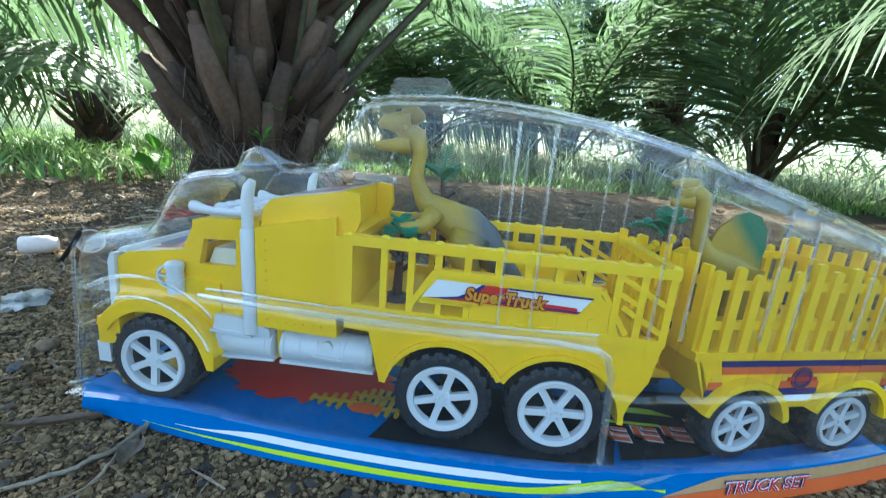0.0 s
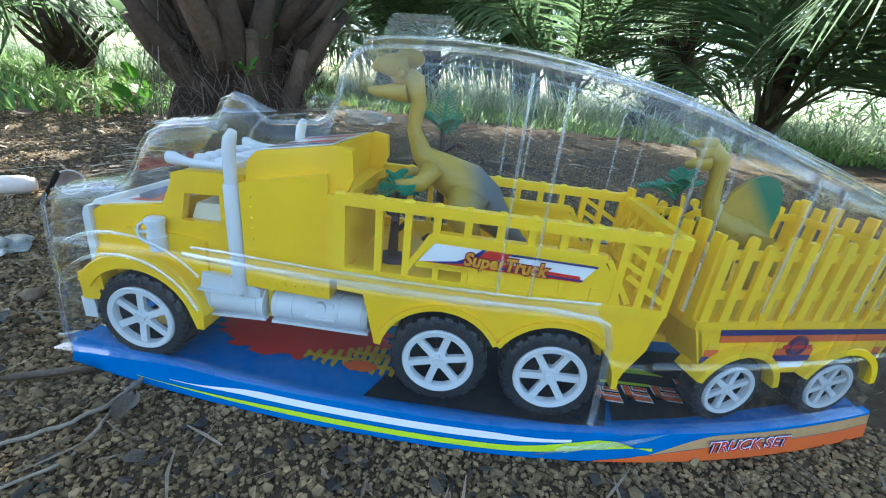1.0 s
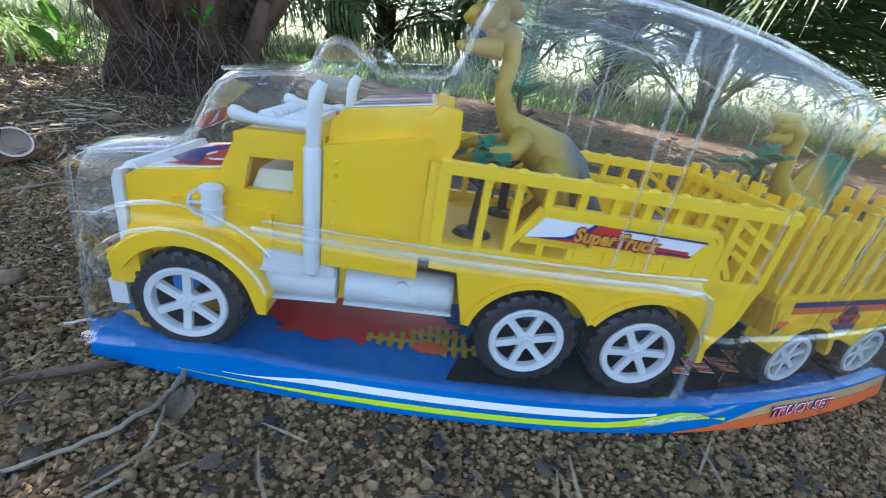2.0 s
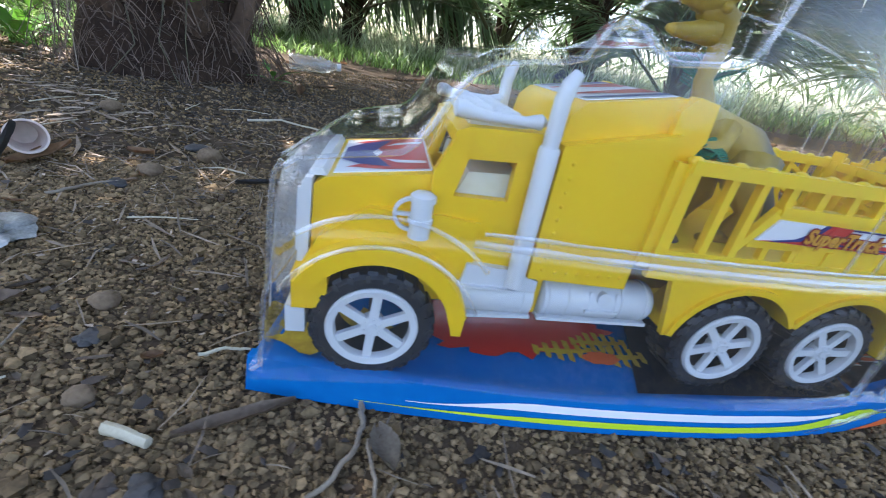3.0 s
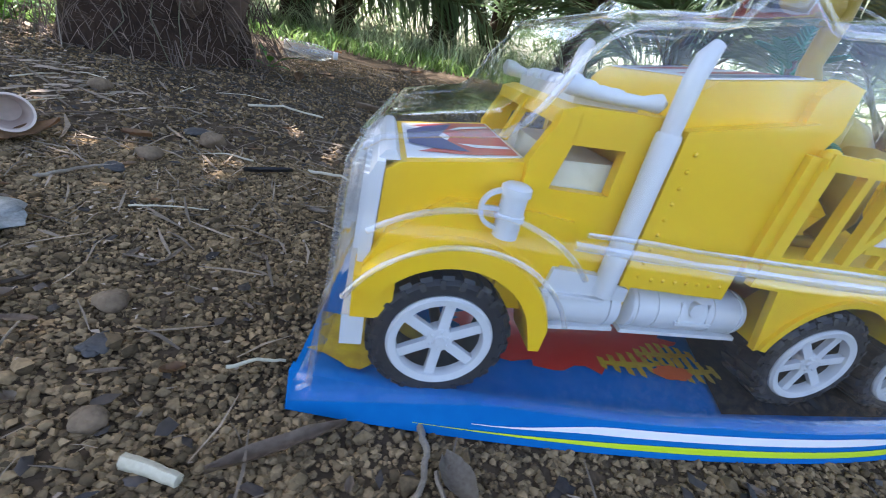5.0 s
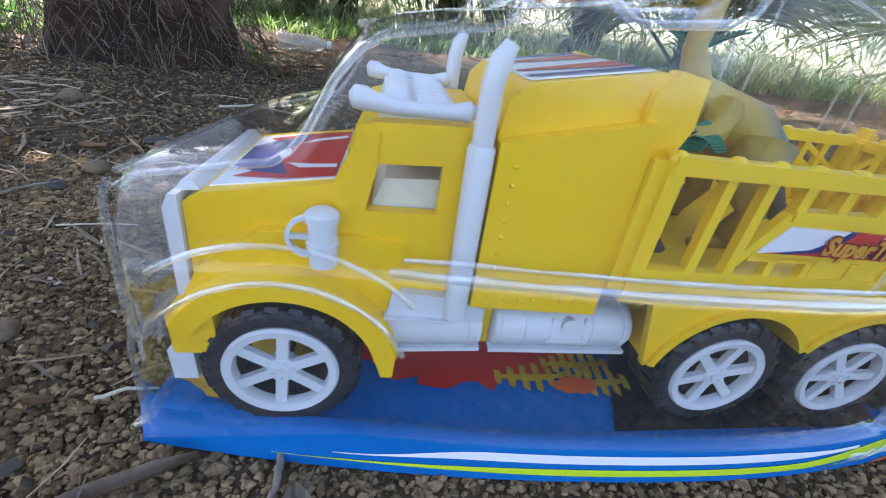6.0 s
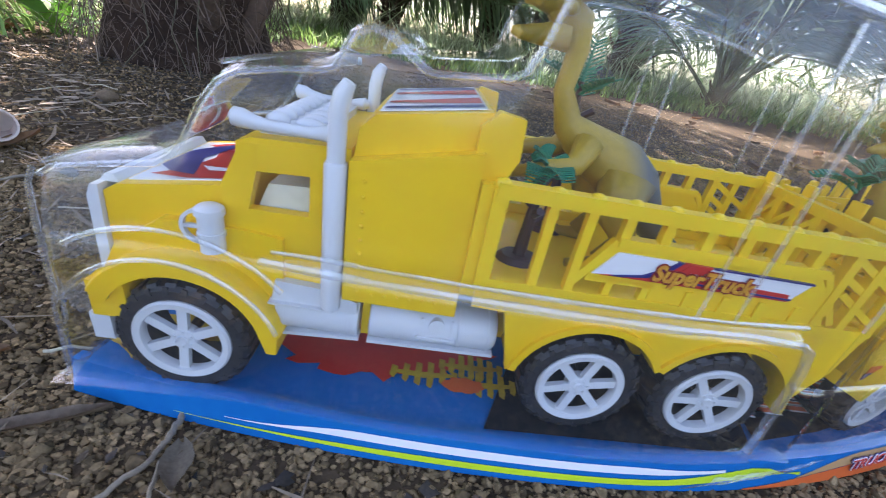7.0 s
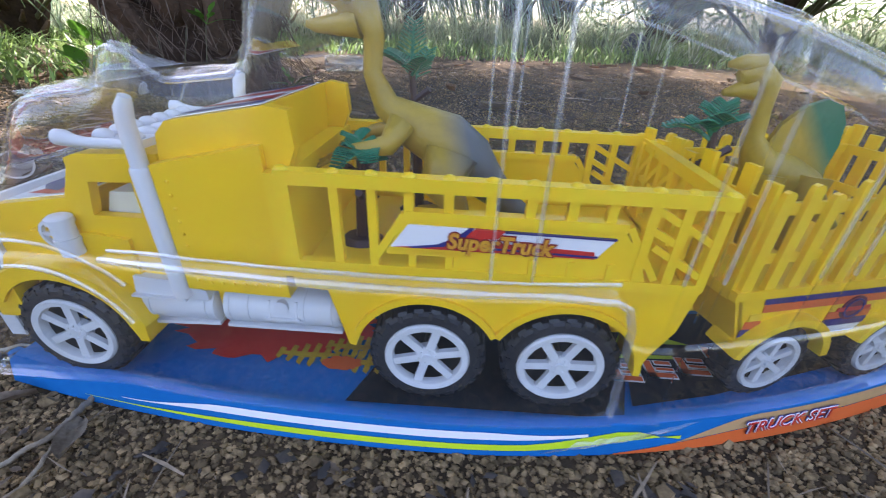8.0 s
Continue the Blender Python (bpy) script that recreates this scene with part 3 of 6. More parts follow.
    ro = part("roof_sticker", prism(bmesh.new(), [(-0.1075, 0.1539), (-0.068, 0.1609), (-0.068, 0.1613), (-0.1075, 0.1543)], 0.011, far(0.011)), WHITE_INK, sl, "white sticker with red and blue stripes")
    for y0, y1, mat in ((0.014, 0.02, NAVY_INK), (0.023, 0.04, RED_INK), (0.05, 0.068, RED_INK), (0.071, 0.077, NAVY_INK)):
        bm = bmesh.new()
        bm.faces.new([bm.verts.new(p) for p in ((-0.106, (y0 + y1) / 2 - 0.002, 0.1549), (-0.069, y0, 0.1614), (-0.069, y1, 0.1614), (-0.106, (y0 + y1) / 2 + 0.002, 0.1549))])
        part("sticker_stripe", bm, mat, sl)
    # exhaust stacks, tanks, air cleaners on both sides
    for s in (1, -1):
        f = (lambda y: y) if s > 0 else far
        y = f(0.002)
        bm = bmesh.new()
        tube(bm, [(-0.1207, y, 0.0695), (-0.1207, y, 0.134), (-0.1207, y, 0.1352)], [0.0044, 0.0044, 0.0039], 18)
        tube(bm, [(-0.1207, y, 0.135), (-0.1205, y, 0.153), (-0.1193, y, 0.159), (-0.117, y, 0.1635)], [0.0034, 0.0034, 0.0034, 0.0022], 16)
        P("exhaust_stack", bm, WHITE, "white exhaust pipe with bent tip")
        bm = bmesh.new()
        prism(bm, [(-0.1465, 0.0678), (-0.1445, 0.079), (-0.125, 0.0775), (-0.109, 0.0725), (-0.109, 0.0665)], min(f(0.002), f(0.028)), max(f(0.002), f(0.028)))
        bevel(bm, 0.0008)
        tube(bm, [(-0.1455, f(0.012), 0.0602), (-0.1452, f(0.012), 0.0602), (-0.1085, f(0.012), 0.0595), (-0.1082, f(0.012), 0.0595)], [0.0098, 0.0105, 0.0105, 0.0098], 24)
        beam(bm, (-0.1472, f(0.0028), 0.0683), (-0.1195, f(0.0028), 0.0672), 0.006, 0.0012)
        beam(bm, (-0.147, f(0.006), 0.0497), (-0.1075, f(0.006), 0.0512), 0.006, 0.0018)
        for x in (-0.1425, -0.1135):
            tube(bm, [(x, f(0.012), 0.0598), (x + 0.001, f(0.012), 0.0598)], [0.0111] * 2, 24)
        P("tank", bm, WHITE, "white side tank")
        bm = bmesh.new()
        tube(bm, [(-0.1032, f(0.012), 0.0605), (-0.1026, f(0.012), 0.0605), (-0.0455, f(0.012), 0.0605), (-0.0435, f(0.012), 0.0605)], [0.0098, 0.0107, 0.0107, 0.0095], 24)
        for x in (-0.1005, -0.0905, -0.062, -0.048):
            tube(bm, [(x, f(0.012), 0.0605), (x + 0.0008, f(0.012), 0.0605)], [0.0112] * 2, 24)
        beam(bm, (-0.1035, f(0.006), 0.0508), (-0.043, f(0.006), 0.0508), 0.006, 0.0018)
        beam(bm, (-0.081, f(0.0012), 0.0588), (-0.063, f(0.0012), 0.0588), 0.002, 0.0014)
        tube(bm, [(-0.0722, f(0.006), 0.065), (-0.0722, f(0.0012), 0.0655)], [0.0035, 0.0035], 16)
        for x in (-0.079, -0.065):
            beam(bm, (x, f(0.001), 0.0588), (x, f(0.0035), 0.068), 0.0012, 0.0012, (0, 1, 0))
        P("tank", bm, WHITE, "white fuel tank with cap")
        P("tank_bracket", box(bmesh.new(), -0.1072, -0.1036, min(f(0.008), f(0.02)), max(f(0.008), f(0.02)), 0.051, 0.078), YELLOW)
        bm = bmesh.new()
        y = f(0.0015)
        tube(bm, [(-0.1685, y, 0.0905), (-0.1685, y, 0.097), (-0.1685, y, 0.0972), (-0.1685, y, 0.0992), (-0.1685, y, 0.0994), (-0.1685, y, 0.1065), (-0.1685, y, 0.1067), (-0.1685, y, 0.1092), (-0.1685, y, 0.1103)], [0.0047, 0.0047, 0.0053, 0.0053, 0.0047, 0.0047, 0.0056, 0.0054, 0.004], 18)
        ring_profile(bm, [(0.0062, -0.0011), (0.0076, -0.0011), (0.0076, 0.0011), (0.0062, 0.0011)], 18, (-0.1728, y, 0.1005), 70, 290)
        beam(bm, (-0.179, y, 0.1005), (-0.172, y, 0.1005), 0.0016, 0.0016)
        P("air_cleaner", bm, WHITE, "white ribbed air cleaner with loop")
    # load bed
    P("bed_floor", box(bmesh.new(), -0.057, 0.117, -0.001, far(-0.001), 0.0885, 0.0915), YELLOW_THIN)
    P("bed_front", bevel(box(bmesh.new(), -0.0662, -0.0565, -0.0025, far(-0.004), 0.088, 0.137), 0.001), YELLOW_THIN)
    for s in (1, -1):
        f = (lambda y: y) if s > 0 else far
        span = lambda a, b: (min(f(a), f(b)), max(f(a), f(b)))
        # skirt with wheel arches
        cuts = [(-0.0375, 0.05)] + arc(0.001, HZ, 0.0352, 168, 28, 18) + [(0.0343, 0.0605)] + arc(0.0675, HZ, 0.0352, 152, 2, 20)
        out = [(-0.043, 0.074), (-0.0385, 0.055)] + cuts + [(0.106, 0.047), (0.108, 0.055), (0.116, 0.071), (0.1195, 0.0935), (-0.06, 0.0945), (-0.06, 0.083), (-0.045, 0.082)]
        P("skirt", bevel(prism(bmesh.new(), out, *span(-0.0035, 0.0)), 0.0006), YELLOW)
        for c, a0, a1 in ((0.001, 168, 28), (0.0675, 152, 0)):
            bm = bmesh.new()
            ring_profile(bm, [(0.0352, span(-0.0055, 0.018)[0]), (0.0385, span(-0.0055, 0.018)[0]), (0.0385, span(-0.0055, 0.018)[1]), (0.0352, span(-0.0055, 0.018)[1])], 24, (c, 0, HZ), a1, a0)
            P("wheel_arch", bevel(bm, 0.001), YELLOW)
        bm = bevel(beam(bmesh.new(), (-0.0605, f(-0.002), 0.1363), (0.1205, f(-0.002), 0.1348), 0.0062, 0.0058), 0.0022, 4)
        for x in (-0.0585, -0.0375, -0.022, -0.0068, 0.0095, 0.0265, 0.0425, 0.059, 0.0745, 0.0905, 0.1035, 0.118):
            ball(bm, (x, f(-0.002), 0.1379 - 0.0084 * (x + 0.0585)), 0.0031, 1.15, 1.0, 0.9, 12, 8)
        side = P("bed_side", bm, YELLOW_THIN, "slatted yellow bed side")
        S = lambda name, bm, mat=YELLOW_THIN, label="": part(name, bm, mat, side, label)
        y = f(-0.002)
        S("rail", bevel(beam(bmesh.new(), (-0.0585, y, 0.0955), (0.1185, y, 0.0945), 0.0045, 0.005), 0.0008))
        S("rail", bevel(beam(bmesh.new(), (-0.0085, y, 0.1225), (0.082, y, 0.122), 0.005, 0.004), 0.0015, 3))
        S("post", bevel(beam(bmesh.new(), (-0.0585, y, 0.093), (-0.0585, y, 0.137), 0.006, 0.005, (0, 1, 0)), 0.0008))
        for x in (-0.0375, -0.022):
            S("post", bevel(beam(bmesh.new(), (x, y, 0.096), (x, y, 0.135), 0.0038, 0.0038, (0, 1, 0)), 0.0013, 3))
        for x in (-0.0068, 0.0095, 0.0265, 0.0425, 0.059, 0.0745):
            S("post", bevel(beam(bmesh.new(), (x, y, 0.122), (x, y, 0.1355), 0.004, 0.0038, (0, 1, 0)), 0.0013, 3))
        S("brace", bevel(beam(bmesh.new(), (-0.0225, y, 0.1), (-0.0085, y, 0.1225), 0.0034, 0.0034, (0, 1, 0)), 0.0006))
        bm = prism(bmesh.new(), [(-0.0165, 0.1055), (-0.0075, 0.1215), (0.08, 0.1215), (0.0885, 0.112), (0.0955, 0.096), (0.0125, 0.096), (0.0125, 0.1045)], *span(-0.0035, -0.0008))
        S("panel", bevel(bm, 0.0006))
        for x in (0.0295, 0.046, 0.0625, 0.079):
            S("panel_rib", beam(bmesh.new(), (x, f(-0.0038), 0.0965), (x, f(-0.0038), 0.105), 0.003, 0.001, (0, 1, 0)))
        for x in (-0.0055, 0.0105):
            S("post", beam(bmesh.new(), (x, y, 0.096), (x, y, 0.1055), 0.0032, 0.003, (0, 1, 0)))
        S("rail", beam(bmesh.new(), (-0.0165, y, 0.1048), (0.014, y, 0.1048), 0.003, 0.0022))
        for x in (0.0905, 0.1035, 0.118):
            S("post", bevel(beam(bmesh.new(), (x, y, 0.094), (x, y, 0.135), 0.004, 0.004, (0, 1, 0)), 0.0006))
        for a, b in (((0.083, 0.122), (0.0985, 0.098)), ((0.0905, 0.131), (0.118, 0.116)), ((0.094, 0.114), (0.118, 0.1)), ((0.0905, 0.122), (0.104, 0.115))):
            S("brace", beam(bmesh.new(), (a[0], y, a[1]), (b[0], y, b[1]), 0.003, 0.0032, (0, 1, 0)))
        if s > 0:
            yy = -0.0045
            quad = lambda pts, d: prism(bmesh.new(), pts, yy - d, yy + 0.0009)
            st = S("side_sticker", quad([(-0.0148, 0.1078), (-0.007, 0.1186), (0.0785, 0.1172), (0.0713, 0.1072)], 0), WHITE_INK, "white side sticker with red and navy swooshes")
            T3 = lambda name, pts, mat, d: part(name, quad(pts, d), mat, side)
            T3("sticker_stripe", [(-0.0135, 0.1079), (0.006, 0.1096), (0.016, 0.1146), (0.021, 0.1183), (0.0265, 0.1182), (0.024, 0.1125), (0.0705, 0.1108), (0.0713, 0.1074)], RED_INK, 0.0003)
            T3("sticker_stripe", [(-0.008, 0.1083), (0.0055, 0.1102), (0.0135, 0.1144), (0.018, 0.1183), (0.0202, 0.1183), (0.0165, 0.114), (0.008, 0.1094), (-0.004, 0.1081)], NAVY_INK, 0.0006)
            T3("sticker_stripe", [(0.023, 0.1182), (0.033, 0.118), (0.03, 0.1142), (0.0205, 0.1144)], RED_INK, 0.0006)
            T3("sticker_stripe", [(0.0325, 0.118), (0.0785, 0.1172), (0.078, 0.1165), (0.0335, 0.1173)], NAVY_INK, 0.0006)
            T3("sticker_stripe", [(0.028, 0.1101), (0.0725, 0.1089), (0.0719, 0.1081), (0.028, 0.1092)], NAVY_INK, 0.0006)
            for off, mat, bold in ((0.0008, MAROON, 0.0008), (0.0011, GOLD_LETTER, 0.0003)):
                m = Matrix.Translation((0.031, yy - off, 0.1118)) @ pose(0, 0, 0, 90, 1.2, 0) @ Matrix.Diagonal((1.06, 1.18, 1, 1))
                lettering("SuperTruck", 0.0086, m, mat, side, 0.0001, 0.15, bold)
    end = P("bed_end", bevel(beam(bmesh.new(), (0.1185, -0.003, 0.135), (0.1215, far(-0.003), 0.134), 0.006, 0.0056), 0.002, 3), YELLOW_THIN, "slatted yellow tail gate")
    part("rail", beam(bmesh.new(), (0.1185, -0.003, 0.115), (0.1205, far(-0.003), 0.115), 0.003, 0.003), YELLOW_THIN, end)
    part("rail", beam(bmesh.new(), (0.1185, -0.003, 0.095), (0.1205, far(-0.003), 0.095), 0.004, 0.005), YELLOW_THIN, end)
    for k in range(7):
        y = 0.006 + 0.0135 * k
        part("post", beam(bmesh.new(), (0.119, y, 0.094), (0.119, y, 0.135), 0.004, 0.0035, (1, 0, 0)), YELLOW_THIN, end)
        part("brace", beam(bmesh.new(), (0.119, y, 0.131), (0.119, y + 0.0135, 0.116), 0.003, 0.003, (1, 0, 0)), YELLOW_THIN, end)
    P("tow_hook", bevel(prism(bmesh.new(), [(0.1, 0.056), (0.112, 0.064), (0.128, 0.062), (0.15, 0.058), (0.15, 0.054), (0.1, 0.05)], 0.038, 0.054), 0.001), YELLOW)
    first = True
    for x in HUBS:
        place_wheel(TRUCK_WHEEL, truck, pose(x, -0.004, HZ, 0, 11 * HUBS.index(x) + 5, 0), first)
        place_wheel(TRUCK_WHEEL, truck, pose(x, far(-0.004), HZ, 0, 0, 180), False)
        first = False


MAROON = material("dark_red_ink", (0.25, 0.01, 0.01), 0.35, scale=100, amount=0.2)
GOLD_LETTER = material("orange_gold_ink", (0.75, 0.4, 0.03), 0.3, dark=(0.6, 0.2, 0.02), scale=300)
make_truck()


# ---- the toy trailer ----
TRAIL = pose(0.181, 0.0185, 0, 0, 0, 15.0)


def make_trailer():
    cart = thing("toy_trailer", (0.225, 0.07, FLOOR + 0.0016), "yellow plastic toy trailer with picket fence sides and striped panels", "toy trailer")

    def P(name, bm, mat, label="", parent=None):
        bmesh.ops.transform(bm, matrix=TRAIL, verts=bm.verts)
        return part(name, bm, mat, parent or cart, label)
    L0, L1, WD = -0.04, 0.112, 0.088
    hubs, hz = (0.0, 0.077), FLOOR + 0.0016 + 0.0242 - 0.0008
    P("deck", bevel(box(bmesh.new(), L0, L1, 0.002, WD - 0.002, 0.082, 0.0875), 0.001), YELLOW_THIN)
    for v0, v1 in ((-0.001, 0.002), (WD - 0.002, WD + 0.001)):
        out = [(L0 + 0.004, 0.0835), (L1, 0.0835), (L1 - 0.002, 0.06), (0.102, 0.058)] + arc(0.077, hz, 0.0275, 42, 138, 14) + [(0.05, 0.05), (0.027, 0.05)] + arc(0.0, hz, 0.0275, 42, 150, 14) + [(-0.03, 0.056), (L0 + 0.014, 0.056)]
        P("side_panel", bevel(prism(bmesh.new(), out, v0, v1), 0.0006), YELLOW)
    P("front_panel", bevel(prism(bmesh.new(), [(L0, 0.0875), (L0 + 0.004, 0.0875), (L0 + 0.018, 0.055), (L0 + 0.014, 0.055)], -0.001, WD + 0.001), 0.0008), YELLOW)
    lip = P("deck_rim", bevel(box(bmesh.new(), L0 - 0.001, L1 + 0.002, -0.003, 0.001, 0.0835, 0.0885), 0.0012), YELLOW)
    # printed stripes on the near panel
    rows = [(0.0785, 0.0825, NAVY_INK), (0.0735, 0.0782, ORANGE_INK), (0.0688, 0.0732, GOLD_STRIPE), (0.0638, 0.0685, ORANGE_INK), (0.0592, 0.0635, NAVY_INK)]
    for z0, z1, mat in rows:
        for k, (a, b) in enumerate(((L0 + 0.019, 0.107),) if z0 > 0.073 else ((L0 + 0.019, -0.024 - (0.0735 - z0) * 0.2), (0.0245, 0.0525), (0.1015, 0.107))):
            lo = a + (0.0 if k else (0.0835 - z0) * 0.25)
            P("printed_stripe", prism(bmesh.new(), [(lo, z0), (b, z0), (b, z1), (lo - 0.0008 * (k == 0), z1)], -0.0014, -0.0008), mat)
    P("printed_stripe", prism(bmesh.new(), [(0.028, 0.0545), (0.05, 0.0545), (0.051, 0.0588), (0.027, 0.0588)], -0.0014, -0.0008), WHITE_INK)
    bm = tube(bmesh.new(), [(0.0385, -0.0008, 0.0705), (0.0385, -0.002, 0.0705)], [0.0075, 0.0075], 24)
    P("badge", bm, BADGE, "dark red round printed badge")
    P("badge_ring", ring_profile(bmesh.new(), [(0.005, -0.0024), (0.006, -0.0024), (0.006, -0.0018), (0.005, -0.0018)], 24, (0.0385, 0, 0.0705)), NAVY_INK)
    P("badge_bar", prism(bmesh.new(), [(0.028, 0.069), (0.049, 0.069), (0.049, 0.0715), (0.028, 0.0715)], -0.0023, -0.0018), RED_INK)
    for h in hubs:
        for v0, v1 in ((-0.007, 0.012), (WD - 0.012, WD + 0.005)):
            bm = ring_profile(bmesh.new(), [(0.0272, v0), (0.0315, v0), (0.032, v0 + 0.002), (0.032, v1), (0.0272, v1)], 24, (h, 0, hz), 8, 160)
            P("mudguard", bevel(bm, 0.001), YELLOW_THIN)
        P("axle", tube(bmesh.new(), [(h, 0.004, hz), (h, WD - 0.004, hz)], [0.002] * 2), RUBBER)
    # picket fences
    rng = random.Random(8)
    for v in (-0.0008, WD - 0.0012):
        n = 12
        for k in range(n):
            u = L0 + 0.004 + (L1 - L0 - 0.008) * k / (n - 1)
            top = 0.137 + 0.004 * (k % 2) - 0.002 * math.sin(k * 0.9)
            w = 0.0029
            bm = prism(bmesh.new(), [(u - w, 0.088), (u + w, 0.088), (u + w, top - 0.0026), (u + w * 0.75, top - 0.0008), (u, top), (u - w * 0.75, top - 0.0008), (u - w, top - 0.0026)], v - 0.0012, v + 0.0014)
            P("picket", bevel(bm, 0.0005), YELLOW_THIN)
        for z in (0.104, 0.128):
            P("fence_rail", bevel(beam(bmesh.new(), (L0, v + (0.0022 if v < 0.04 else -0.002), z), (L1, v + (0.0022 if v < 0.04 else -0.002), z), 0.002, 0.0055), 0.0005), YELLOW_THIN)
    for u in (L0, L1):
        n = 8
        for k in range(n):
            v = 0.004 + (WD - 0.008) * k / (n - 1)
            top = 0.139 + 0.004 * (k % 2)
            bm = bmesh.new()
            beam(bm, (u, v, 0.088), (u, v, top), 0.0068, 0.0026, (1, 0, 0))
            P("picket", bevel(bm, 0.0006), YELLOW_THIN)
        for z in (0.104, 0.128):
            P("fence_rail", beam(bmesh.new(), (u + (0.0018 if u < 0 else -0.0018), 0, z), (u + (0.0018 if u < 0 else -0.0018), WD, z), 0.002, 0.0055), YELLOW_THIN)
    P("drawbar", bevel(prism(bmesh.new(), [(L0 - 0.022, 0.058), (L0 + 0.02, 0.058), (L0 + 0.02, 0.064), (L0 - 0.022, 0.061)], 0.036, 0.05), 0.001), YELLOW)
    first = True
    for h in hubs:
        place_wheel(CART_WHEEL, cart, TRAIL @ pose(h, -0.004, hz, 0, 20 * h + 8, 0), first)
        place_wheel(CART_WHEEL, cart, TRAIL @ pose(h, WD + 0.004, hz, 0, 0, 180), False)
        first = False


GOLD_STRIPE = material("yellow_ink", (0.8, 0.52, 0.03), 0.35, scale=40, amount=0.1)
BADGE = material("maroon_ink", (0.22, 0.03, 0.04), 0.4, dark=(0.1, 0.03, 0.06), scale=300)
make_trailer()


# ---- toy animals and toy trees (plain moulded figures) ----
def make_tall_figure():
    bm = bmesh.new()
    y = 0.05
    tube(bm, [(-0.045, y, 0.196), (-0.04, y, 0.2), (-0.033, y, 0.196), (-0.0295, y, 0.186), (-0.031, y, 0.17), (-0.025, y, 0.156), (-0.012, y, 0.147), (0.004, y, 0.14), (0.016, y, 0.13), (0.028, y, 0.118), (0.042, y, 0.106), (0.055, y, 0.099), (0.066, y, 0.0965)],
         [0.004, 0.007, 0.0072, 0.0048, 0.0044, 0.0066, 0.0112, 0.0145, 0.0145, 0.0098, 0.006, 0.0035, 0.0015], 18)
    tube(bm, [(-0.036, y, 0.204), (-0.046, y, 0.2035), (-0.054, y, 0.2035), (-0.0575, y, 0.201)], [0.0085, 0.007, 0.0045, 0.002], 10)
    tube(bm, [(-0.036, y, 0.191), (-0.047, y, 0.1895), (-0.056, y, 0.189), (-0.06, y, 0.1895)], [0.007, 0.0045, 0.003, 0.0015], 10)
    ball(bm, (-0.036, y, 0.2085), 0.008, 1.1, 0.8, 0.7)
    for s in (-1, 1):
        ball(bm, (-0.039, y + s * 0.0078, 0.2), 0.0026)
        tube(bm, [(-0.016, y + s * 0.011, 0.15), (-0.022, y + s * 0.018, 0.141), (-0.036, y + s * 0.02, 0.1385), (-0.05, y + s * 0.018, 0.1335)], [0.007, 0.0052, 0.004, 0.0022], 10)
        for k in (-1, 0, 1):
            tube(bm, [(-0.047, y + s * 0.018, 0.1345), (-0.056, y + s * 0.018 + k * 0.003, 0.1305 + k * 0.001)], [0.0018, 0.0006], 6)
        tube(bm, [(0.008, y + s * 0.011, 0.136), (0.004, y + s * 0.017, 0.123), (0.013, y + s * 0.018, 0.108), (0.004, y + s * 0.018, 0.096)], [0.0135, 0.011, 0.006, 0.005], 10)
        tube(bm, [(0.007, y + s * 0.018, 0.0945), (-0.012, y + s * 0.02, 0.0935)], [0.0042, 0.0022], 8)
    ob = part("toy_figure", bm, DINO_BACK, None, "", 100)
    tagged(ob, "ochre moulded plastic toy figure standing in the truck bed", "toy figure")


def make_finned_figure():
    bm = bmesh.new()
    y = 0.062
    tube(bm, [(0.143, y, 0.173), (0.15, y, 0.177), (0.156, y, 0.172), (0.158, y, 0.16), (0.159, y, 0.146), (0.166, y, 0.134), (0.178, y, 0.128), (0.192, y, 0.122), (0.206, y, 0.11), (0.22, y, 0.1)],
         [0.004, 0.0058, 0.0056, 0.0042, 0.005, 0.0085, 0.0115, 0.0105, 0.006, 0.0025], 12)
    tube(bm, [(0.15, y, 0.179), (0.142, y, 0.18), (0.1355, y, 0.179)], [0.005, 0.0036, 0.0015], 8)
    tube(bm, [(0.15, y, 0.169), (0.143, y, 0.168), (0.137, y, 0.1665)], [0.0055, 0.0035, 0.0015], 8)
    pts = [(0.166, 0.142), (0.17, 0.153), (0.178, 0.162), (0.186, 0.1655), (0.194, 0.163), (0.199, 0.155), (0.201, 0.144), (0.2, 0.132), (0.204, 0.118), (0.19, 0.12), (0.175, 0.13)]
    prism(bm, pts, y - 0.0014, y + 0.0014)
    for s in (-1, 1):
        for x in (0.168, 0.19):
            tube(bm, [(x, y + s * 0.009, 0.13), (x - 0.002, y + s * 0.012, 0.112), (x + 0.001, y + s * 0.012, 0.09)], [0.008, 0.0055, 0.0045], 8)
    ob = part("toy_figure", bm, DINO_FIN, None, "", 80)
    tagged(ob, "yellow and green moulded toy figure with a fin, in the trailer", "toy figure")


